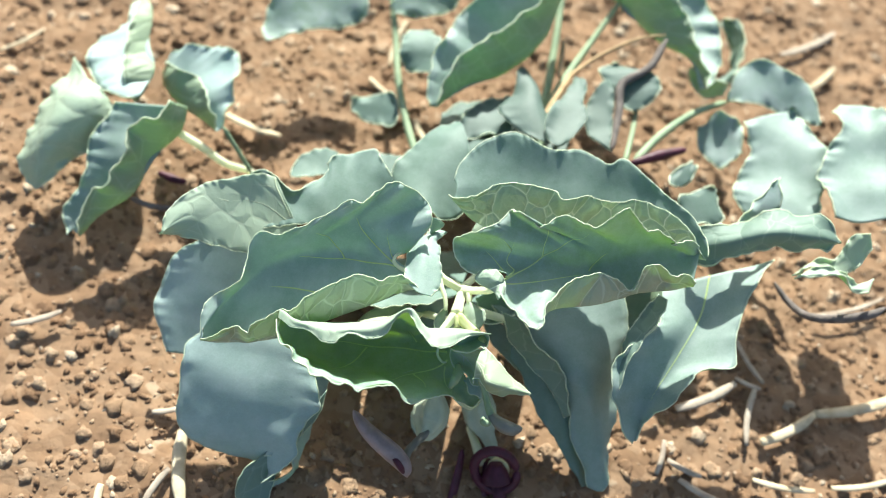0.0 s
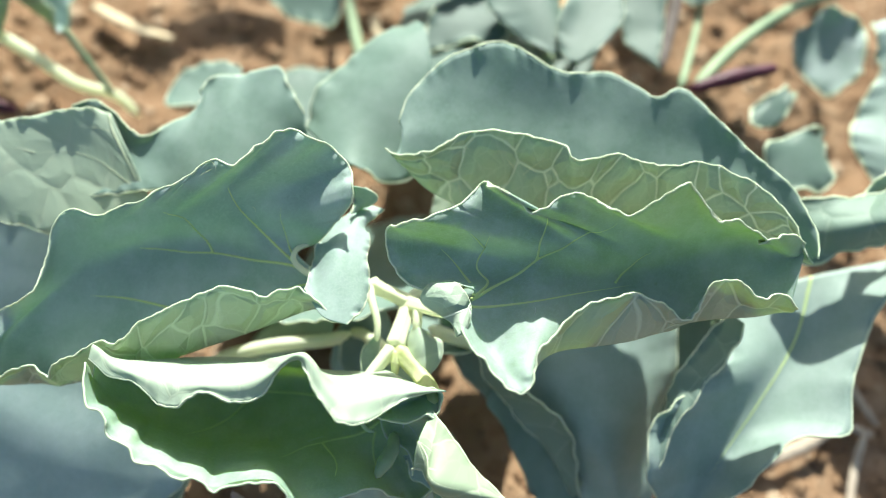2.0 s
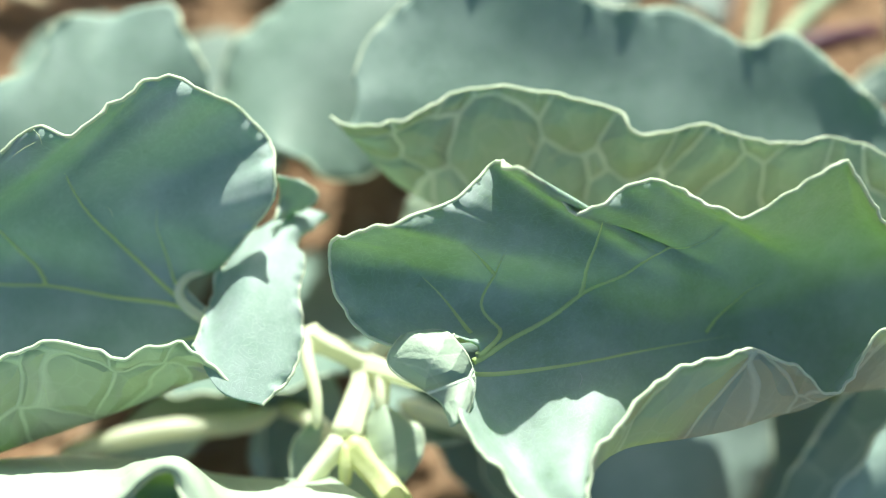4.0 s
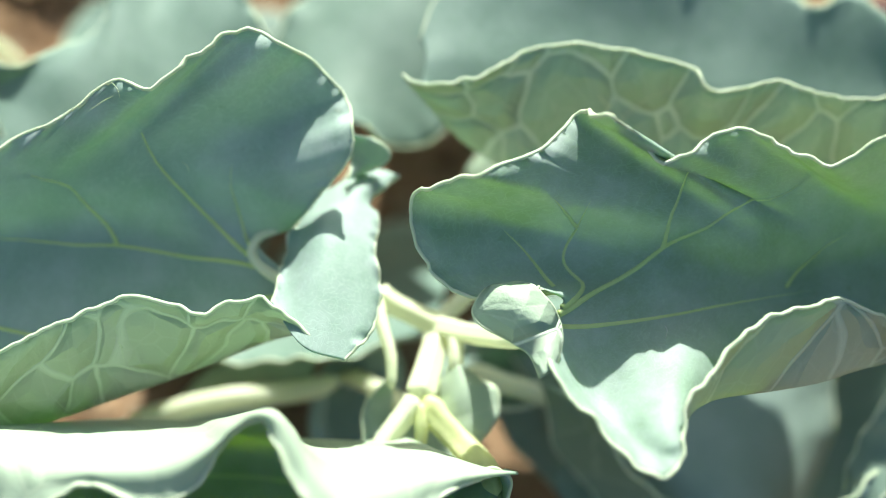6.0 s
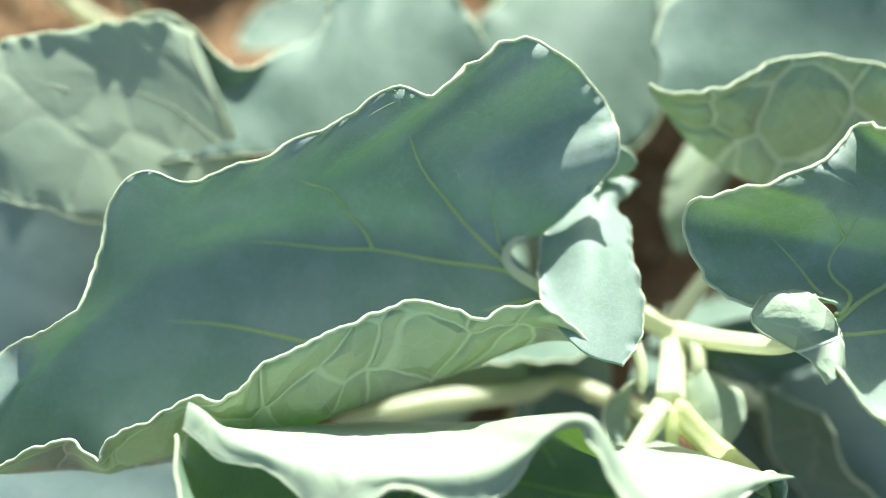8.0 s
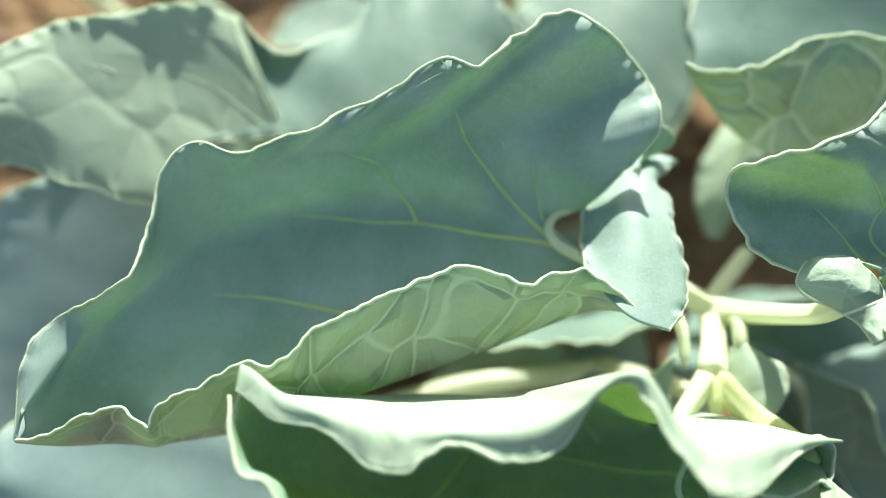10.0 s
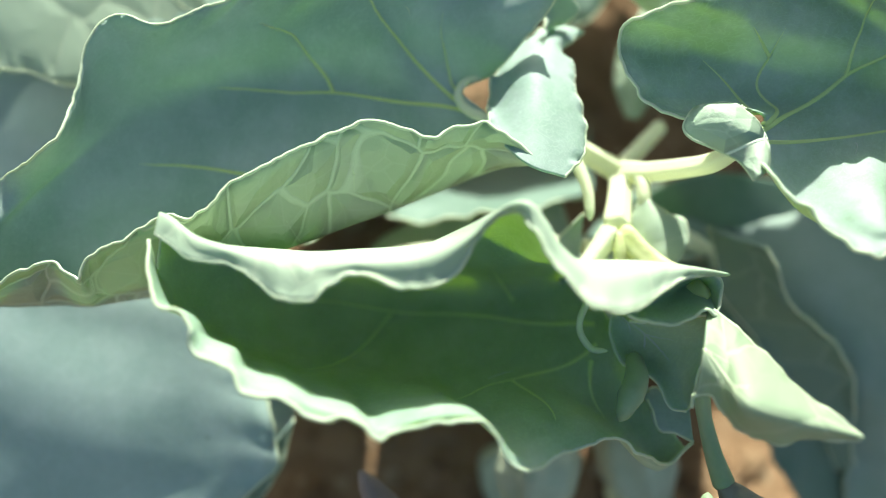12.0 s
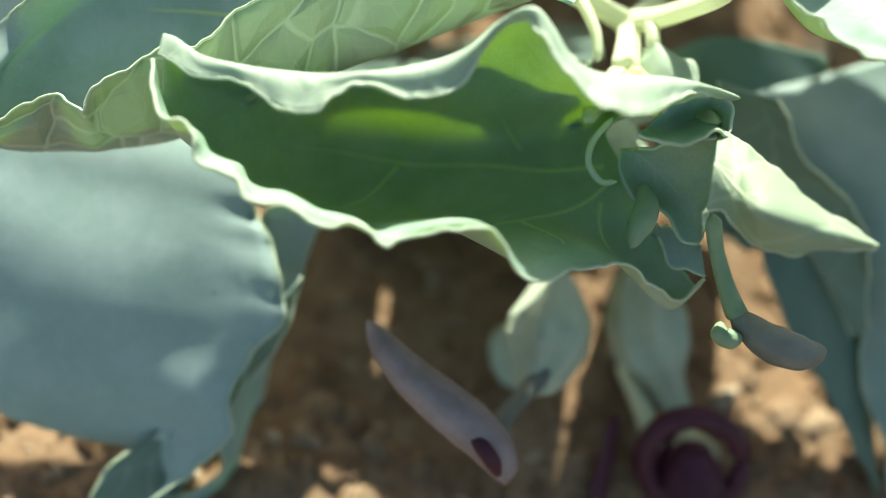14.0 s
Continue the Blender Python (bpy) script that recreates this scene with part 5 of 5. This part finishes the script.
a2_crest = [(-87.8, 99.7, 34.5), (-90.3, 93.9, 33.4), (-95.4, 90.1, 30.9), (-96.3, 83.4, 26.7), (-99.6, 79.2, 23.9), (-100.2, 74.7, 21.1), (-105.1, 70.2, 18.1), (-107.1, 60.8, 12.3)]
leaf(shoot, [[a2_left, a2_right, a2_crest]], [False], LEAF_UPPER, LEAF_UNDER_MID, "folded leaf with wavy pale edge", (), along=50, wide=20, seed=49, edge=0.28, frill=2.3, scallop=1.3, sway=3.0)

# the next two leaves carry sunlit brightness in their colour
a3_left = [(-108.6, 99.2, 24.8), (-116.8, 108.8, 24.4), (-122.2, 117.6, 23.6), (-122.3, 127.7, 23.5), (-117.8, 135.2, 21.9), (-117.9, 147.3, 21)]
a3_right = [(-97.4, 107.9, 24.3), (-100.8, 120.4, 24.8), (-106.8, 131.5, 24.4), (-109.9, 142.6, 24.1), (-115.9, 149.3, 21)]
a3_crest = [(-101.5, 102, 25.4), (-106.1, 110.1, 29.1), (-109.6, 119.1, 28.6), (-111.6, 128.6, 28.5), (-114.6, 145, 25.5)]
leaf(shoot, [[a3_left, a3_right, a3_crest]], [True], LEAF_UPPER_LIT, LEAF_UNDER_MID, "upright pale blue leaf", (), along=50, wide=20, seed=51, edge=0.28, frill=2.3, scallop=1.3, sway=3.0, close=0.3)

a4_right = [(-73.3, 104, 20.8), (-73.7, 114.3, 24.1), (-74.1, 122.2, 25.9), (-77.3, 128.9, 27), (-84.9, 132, 25.9), (-92.7, 131.9, 23), (-99.3, 130, 18.9)]
a4_left = [(-77.5, 105.7, 17.2), (-88.3, 110.7, 17.8), (-97.9, 119.5, 18.4), (-99.9, 126.4, 17.9)]
a4_crest = [(-74, 102, 24.3), (-78.7, 106.8, 27.2), (-85.5, 115.5, 26.5), (-93, 120.6, 23.7), (-98.9, 125.2, 20.6)]
leaf(shoot, [[a4_right, a4_left, a4_crest]], [False], LEAF_UPPER_LIT, LEAF_UNDER_MID, "rounded pale blue leaf with a notch", (), along=50, wide=20, seed=53, edge=0.28, frill=2.3, scallop=1.3, sway=3.0, close=0.3)

st_a_path = [(-89.5, 99.2, 21.4), (-80.3, 97.5, 18.1), (-70.8, 95.1, 14.3), (-63.2, 96.5, 10.5), (-58.2, 94.6, 7.1)]
tube("stem", st_a_path, [1.2, 1.3, 1.2, 1.1, 1.0], STEM, shoot, "")
st_a2_path = [(-72.6, 101.1, 25), (-67.8, 98.3, 18.6), (-62.8, 95.4, 12.2)]
tube("petiole", st_a2_path, [0.7, 0.7, 0.7], STEM_DARK, shoot, "")
st_ap_path = [(-91.1, 88.9, 10.6), (-85.4, 87.9, 10), (-81.8, 88, 10)]
tube("flower_limb", st_ap_path, [0.8, 1.4, 0.9], PURPLE, shoot, "")
st_ad_path = [(-96.5, 78.1, 9.9), (-89, 77.1, 9.3), (-80.6, 78.5, 9), (-74.4, 81.5, 8.5)]
tube("dry_twig", st_ad_path, [0.7, 1.0, 0.9, 0.6], TWIG, shoot, "")

# ---- the plant behind ----
back = plant("bushy blue-green herb with green leaves and dry stalks")
k1_left = [(14.8, 173.5, 45.3), (2.6, 167, 44.1), (-6.1, 158.7, 41.8), (-10, 149.1, 38.7), (-14.2, 140.2, 36.1), (-14.8, 130.6, 33.1), (-11.1, 122.2, 30.8)]
k1_right = [(24.4, 179.8, 42.1), (19, 160.7, 33), (8.8, 143.8, 28.6), (-1.8, 133.6, 28.3), (-9.9, 124, 28.4)]
k1_crest = [(21.4, 169.4, 52.2), (14.4, 159.3, 47.3), (7.7, 151.3, 44.5), (-0.7, 143.4, 41.8), (-8.2, 133.5, 37.9), (-10.5, 121.3, 32.6)]
leaf(back, [[k1_left, k1_right, k1_crest]], [False], LEAF_UPPER, LEAF_UNDER_MID, "long folded leaf with a pale wavy edge", (), along=40, wide=16, seed=64, edge=0.28, frill=2.3, scallop=1.3, sway=3.0)

k2_left = [(-45.8, 174.4, 27), (-60.7, 169.7, 27), (-72.2, 160.5, 24.4), (-74.3, 149.8, 20.9), (-71.6, 143.9, 20.3)]
k2_right = [(-40.3, 168.5, 23.5), (-42.2, 159.5, 21), (-52.8, 154.3, 20.8), (-61.5, 149.7, 20.9), (-70.9, 144, 20.3)]
leaf(back, [[k2_left, k2_right]], [False], LEAF_UPPER_GREEN, LEAF_UNDER_SOFT, "blue-green leaf near the soil", (), along=40, wide=16, seed=66, edge=0.28, frill=2.3, scallop=1.3, sway=3.0, close=0.3)

k3_left = [(-12.2, 184.1, 32.9), (-23.7, 182, 31.6), (-31.6, 173.6, 26.5), (-34.2, 167.9, 23.2)]
k3_right = [(-8.6, 177.9, 29.2), (-12.6, 170.2, 24.6), (-21.8, 166.8, 22.5), (-31.6, 165.8, 21.9)]
leaf(back, [[k3_left, k3_right]], [False], LEAF_UPPER_GREEN, LEAF_UNDER_SOFT, "blue-green leaf near the soil", (), along=40, wide=16, seed=68, edge=0.28, frill=2.3, scallop=1.3, sway=3.0, close=0.3)

k4_left = [(-14.8, 138.7, 26.7), (-22.4, 139.9, 24.3), (-26.3, 148.5, 26.3), (-24.7, 154.8, 27)]
k4_right = [(-12.9, 137.7, 28.4), (-12.4, 145, 28.9), (-12.8, 152.2, 29.3), (-18.2, 156, 27.7)]
leaf(back, [[k4_left, k4_right]], [True], LEAF_UPPER_HALF_SHADE, LEAF_UNDER_SOFT, "blue-green leaf near the soil", (), along=40, wide=16, seed=70, edge=0.28, frill=2.3, scallop=1.3, sway=3.0, close=0.45)

k5_left = [(-24.2, 137.4, 16.5), (-32, 133.3, 15.6), (-37.9, 129.7, 15), (-38.3, 127.1, 15)]
k5_right = [(-20.8, 123, 12.5), (-26, 124.5, 13.4), (-33.8, 124.7, 13.5), (-37.7, 126.4, 14.6)]
leaf(back, [[k5_left, k5_right]], [False], LEAF_UPPER_HALF_SHADE, LEAF_UNDER_SOFT, "blue-green leaf near the soil", (), along=40, wide=16, seed=72, edge=0.28, frill=2.3, scallop=1.3, sway=3.0, close=0.3)

# k7 to k11: the shade they stand in is put into their colour
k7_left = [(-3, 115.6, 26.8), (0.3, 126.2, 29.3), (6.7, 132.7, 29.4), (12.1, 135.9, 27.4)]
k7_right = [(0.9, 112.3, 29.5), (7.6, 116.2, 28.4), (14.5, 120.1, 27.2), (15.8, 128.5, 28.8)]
leaf(back, [[k7_left, k7_right]], [True], LEAF_UPPER_SHADED, LEAF_UNDER_SOFT, "blue-green leaf near the soil", (), along=40, wide=16, seed=74, edge=0.28, frill=2.3, scallop=1.3, sway=3.0, close=0.45)

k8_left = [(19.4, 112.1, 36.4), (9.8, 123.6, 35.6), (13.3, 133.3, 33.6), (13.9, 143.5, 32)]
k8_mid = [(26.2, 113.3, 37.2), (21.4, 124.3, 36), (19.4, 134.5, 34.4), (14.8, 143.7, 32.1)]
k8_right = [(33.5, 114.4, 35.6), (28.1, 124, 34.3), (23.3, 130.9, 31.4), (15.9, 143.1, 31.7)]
leaf(back, [[k8_left, k8_mid, k8_right]], [True], LEAF_UPPER_SHADED, LEAF_UNDER_SOFT, "blue-green leaf near the soil", (), along=40, wide=16, seed=76, edge=0.12, frill=1.4, scallop=0.6, sway=3.0, close=0.45)

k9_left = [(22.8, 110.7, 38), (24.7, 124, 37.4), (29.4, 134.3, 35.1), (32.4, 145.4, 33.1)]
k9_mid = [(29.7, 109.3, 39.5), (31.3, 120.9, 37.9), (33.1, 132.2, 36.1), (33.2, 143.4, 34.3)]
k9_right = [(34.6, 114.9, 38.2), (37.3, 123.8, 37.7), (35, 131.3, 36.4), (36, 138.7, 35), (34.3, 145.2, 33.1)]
leaf(back, [[k9_left, k9_mid, k9_right]], [True], LEAF_UPPER_SHADED, LEAF_UNDER_SOFT, "blue-green leaf near the soil", (), along=40, wide=16, seed=78, edge=0.12, frill=1.4, scallop=0.6, sway=3.0, close=0.45)

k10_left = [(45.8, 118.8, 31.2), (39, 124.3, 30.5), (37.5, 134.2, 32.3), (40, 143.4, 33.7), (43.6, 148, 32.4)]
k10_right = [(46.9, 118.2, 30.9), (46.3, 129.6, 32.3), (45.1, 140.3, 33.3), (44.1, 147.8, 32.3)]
leaf(back, [[k10_left, k10_right]], [True], LEAF_UPPER_SHADED, LEAF_UNDER_SOFT, "blue-green leaf near the soil", (), along=40, wide=16, seed=80, edge=0.12, frill=1.4, scallop=0.6, sway=3.0, close=0.45)

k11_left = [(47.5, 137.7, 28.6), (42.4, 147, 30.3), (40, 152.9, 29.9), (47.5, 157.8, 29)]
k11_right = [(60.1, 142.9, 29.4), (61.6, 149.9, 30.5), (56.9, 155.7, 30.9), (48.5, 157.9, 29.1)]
leaf(back, [[k11_left, k11_right]], [True], LEAF_UPPER_SHADED, LEAF_UNDER_SOFT, "blue-green leaf near the soil", (), along=40, wide=16, seed=82, edge=0.28, frill=2.3, scallop=1.3, sway=3.0, close=0.45)

k12_right = [(61.1, 196.1, 40.3), (73.1, 184.3, 39.1), (78.1, 171.5, 37.3), (78.4, 159.8, 36.1), (75.1, 149.3, 35.6)]
k12_left = [(35.5, 195.7, 30.7), (47.1, 184, 26.1), (59, 174.9, 29.2), (68.1, 164.7, 31.6), (74.3, 151.8, 32.5)]
k12_crest = [(50.3, 187.9, 44.7), (60.6, 179.9, 42.3), (67, 168.3, 40), (70.7, 157.9, 38.5), (73.8, 147.7, 37)]
leaf(back, [[k12_right, k12_left, k12_crest]], [True], LEAF_UPPER, LEAF_UNDER_MID, "long drooping pale leaf", (), along=40, wide=16, seed=84, edge=0.28, frill=2.3, scallop=1.3, sway=3.0)

k13_left = [(67.4, 171.4, 25.5), (76.2, 164.4, 18.4), (87, 166.3, 16.7), (89.4, 177.2, 20.3), (81.6, 191.6, 26.1)]
k13_right = [(84, 160.9, 25.1), (89, 171.1, 26.9), (89.4, 182.5, 29.3), (85.4, 190.5, 29.8), (82.3, 193.2, 27)]
leaf(back, [[k13_left, k13_right]], [False], LEAF_UPPER_GREEN, LEAF_UNDER_SOFT, "blue-green leaf near the soil", (), along=40, wide=16, seed=86, edge=0.28, frill=2.3, scallop=1.3, sway=3.0, close=0.3)

k14_left = [(85.4, 154.5, 27.1), (85.9, 162.6, 35.5), (91.8, 164.1, 39.9), (100.9, 159.7, 40.8), (108.7, 152.6, 40.1), (111.9, 142.5, 37.5)]
k14_right = [(86.3, 149.8, 30.1), (94.7, 149.7, 33), (102, 146.2, 33.9), (106.7, 144.7, 35.9), (111.3, 141.9, 37.2)]
leaf(back, [[k14_left, k14_right]], [True], LEAF_UPPER, LEAF_UNDER_SOFT, "blue-green leaf near the soil", (), along=40, wide=16, seed=88, edge=0.28, frill=2.3, scallop=1.3, sway=3.0, close=0.3)

k15_left = [(89.9, 134.3, 26.7), (88.4, 143.1, 30), (80.8, 146, 29.8), (75.8, 142, 25.5)]
k15_right = [(89.7, 131.4, 27.3), (84.9, 128.7, 22.9), (78, 133.6, 23.1), (75.5, 141.2, 24.9)]
leaf(back, [[k15_left, k15_right]], [False], LEAF_UPPER, LEAF_UNDER_SOFT, "blue-green leaf near the soil", (), along=40, wide=16, seed=90, edge=0.28, frill=2.3, scallop=1.3, sway=3.0, close=0.3)

# k16 and k17 are darkened in colour for shade too
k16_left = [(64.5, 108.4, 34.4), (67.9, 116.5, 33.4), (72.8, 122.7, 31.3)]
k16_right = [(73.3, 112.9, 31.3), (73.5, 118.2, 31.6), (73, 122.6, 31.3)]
leaf(back, [[k16_left, k16_right]], [True], LEAF_UPPER_SHADED, LEAF_UNDER_SOFT, "blue-green leaf near the soil", (), along=40, wide=16, seed=92, edge=0.28, frill=2.3, scallop=1.3, sway=3.0, close=0.3)

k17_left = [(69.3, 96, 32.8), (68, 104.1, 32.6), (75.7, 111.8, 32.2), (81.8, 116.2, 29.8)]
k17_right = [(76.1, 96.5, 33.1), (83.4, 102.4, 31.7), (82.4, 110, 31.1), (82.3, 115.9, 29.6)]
leaf(back, [[k17_left, k17_right]], [True], LEAF_UPPER_SHADED, LEAF_UNDER_SOFT, "blue-green leaf near the soil", (), along=40, wide=16, seed=94, edge=0.28, frill=2.3, scallop=1.3, sway=3.0, close=0.3)

st_k1_path = [(-36.4, 178.2, 23.5), (-30.1, 160.1, 18.4), (-25.2, 141.9, 16.9), (-18.6, 125.2, 15.1), (-10.5, 107.7, 16.3)]
tube("stem", st_k1_path, [1.0, 1.1, 1.2, 1.3, 1.3], STEM_DARK, back, "")
st_k2_path = [(23.5, 191.2, 31.4), (24.4, 168.8, 26.2), (24.7, 148.2, 23.1), (24, 130, 23.9), (25.5, 111.5, 24.5)]
tube("stem", st_k2_path, [1.0, 1.2, 1.4, 1.6, 1.5], STEM_DARK, back, "")
st_k3_path = [(44.7, 188.1, 29.7), (37.4, 171, 25.2), (29.8, 150.8, 24.7), (25, 133.5, 26)]
tube("stem", st_k3_path, [0.9, 1.1, 1.3, 1.4], STEM_DARK, back, "")
st_k4_path = [(85.4, 154.5, 27.1), (73.9, 145.8, 27.7), (63.1, 132.9, 28.1), (54.7, 118.5, 28.8)]
tube("stem", st_k4_path, [1.0, 1.2, 1.4, 1.4], STEM_DARK, back, "")
st_k5_path = [(55.2, 150.5, 24.6), (54.1, 134, 26.4), (52.1, 118, 28.5)]
tube("stem", st_k5_path, [0.7, 0.8, 0.9], STEM_DARK, back, "")
tw_k1_path = [(60.5, 168.2, 35.3), (56, 155.6, 33.5), (47.7, 147.1, 31.9), (48.1, 136.5, 30.2), (47, 120.2, 29.8)]
tube("dry_twig", tw_k1_path, [1.2, 1.3, 1.5, 1.4, 1.2], TWIG, back, "")
tw_k2_path = [(60.1, 169.5, 36), (51.2, 166.5, 34.2), (39.4, 159.3, 29.8), (31, 148.5, 29.2), (29.3, 142.4, 31.3), (22.6, 121, 32.5)]
tube("dry_twig", tw_k2_path, [0.4, 0.6, 0.7, 0.9, 1.2, 0.9], TWIG_TAN, back, "")
tw_k3_path = [(26.6, 161.9, 31.4), (27.2, 153.9, 28.9), (27.6, 147, 28.3)]
tube("dry_twig", tw_k3_path, [0.9, 1.0, 0.8], TWIG_TAN, back, "")
fl_k_path = [(70.8, 126.6, 31.4), (62.8, 122.4, 31.1), (53.5, 117.1, 30.2)]
tube("flower_limb", fl_k_path, [1.0, 1.8, 1.0], PURPLE, back, "")

# ---- dry straw on the soil ----
def straw(x0, y0, x1, y1, fat, material, label):
    """A flattened, slightly bent dry stalk that lies on the soil; ends in millimetres."""
    a, b = np.array([x0, y0]) * MM, np.array([x1, y1]) * MM
    side = np.array([b[1] - a[1], a[0] - b[0]]) * 0.05
    points = []
    for f in (0, 0.3, 0.65, 1):
        p = a + (b - a) * f + side * math.sin(3.1 * f)
        points.append((p[0], p[1], max(0.0, float(soil_height(p[:1], p[1:])[0])) + fat * 0.5 * MM))
    verts, faces = tube_arrays(spline(points, 14), np.array([0.75, 1.0, 0.95, 1.0, 0.6]) * fat * MM, 8, 0.45)
    tagged(new("straw", make_mesh("straw", verts, faces, [material])), label, "straw", "dry straws on the soil")

straw(-80.8, 123.7, -60.4, 119.8, 1.6, STRAW, "pale dry straw lying on brown soil")
straw(114.5, 208.7, 136.5, 226.9, 1.5, STRAW_GREY, "weathered grey-brown stalk lying on soil")
straw(126.0, 194.4, 136.0, 208.4, 1.4, STRAW, "pale dry straw lying on brown soil")
straw(-59.0, 12.5, -52.6, -8.3, 2, STRAW, "pale dry straw lying on brown soil")
straw(-54.6, 23.1, -59.7, 12.3, 1.3, STRAW_GREY, "weathered grey-brown stalk lying on soil")
straw(-75.6, -6.7, -74.4, -13.1, 1.2, STRAW, "pale dry straw lying on brown soil")
straw(-163.1, 130.1, -152.5, 143.6, 0.8, STRAW, "pale dry straw lying on brown soil")
straw(-59.3, 1.5, -63.1, -10.6, 1, STRAW_GREY, "weathered grey-brown stalk lying on soil")
straw(108.4, 47.0, 125.3, 60.1, 1.6, STRAW, "pale dry straw lying on brown soil")
straw(125.3, 60.1, 155.0, 73.8, 1.8, STRAW, "pale dry straw lying on brown soil")
straw(81.8, 52.0, 100.0, 64.8, 1.5, STRAW_GREY, "weathered grey-brown stalk lying on soil")
straw(99.6, 80.6, 109.1, 66.9, 1.1, STRAW_GREY, "weathered grey-brown stalk lying on soil")
straw(100.0, 66.7, 108.2, 64.8, 1, STRAW_GREY, "weathered grey-brown stalk lying on soil")
straw(106.4, 64.3, 104.0, 45.1, 1.1, STRAW_GREY, "weathered grey-brown stalk lying on soil")
straw(106.0, 34.9, 124.9, 35.6, 1.1, STRAW, "pale dry straw lying on brown soil")
straw(83.9, 30.0, 101.0, 25.3, 1.3, STRAW_GREY, "weathered grey-brown stalk lying on soil")
straw(80.2, 35.3, 90.6, 32.4, 1.2, STRAW_GREY, "weathered grey-brown stalk lying on soil")
straw(130.1, 37.6, 149.5, 44.6, 1, STRAW, "pale dry straw lying on brown soil")
straw(-17.2, 138.9, -8.8, 127.3, 1.4, STRAW, "pale dry straw lying on brown soil")
straw(-117.7, 32.8, -105.3, 40.3, 1.1, STRAW_GREY, "weathered grey-brown stalk lying on soil")
straw(77.1, 30.2, 78.9, 41.2, 0.9, STRAW_GREY, "weathered grey-brown stalk lying on soil")
straw(-36.8, 153.3, -28.2, 147.7, 1.2, STRAW, "pale dry straw lying on brown soil")
straw(-69.3, 16.1, -60.6, 19.9, 0.9, STRAW_GREY, "weathered grey-brown stalk lying on soil")
straw(-29.6, 184.0, -31.0, 160.5, 1, STRAW, "pale dry straw lying on brown soil")
straw(126.0, 95.4, 149.6, 107.7, 0.8, STRAW_GREY, "weathered grey-brown stalk lying on soil")
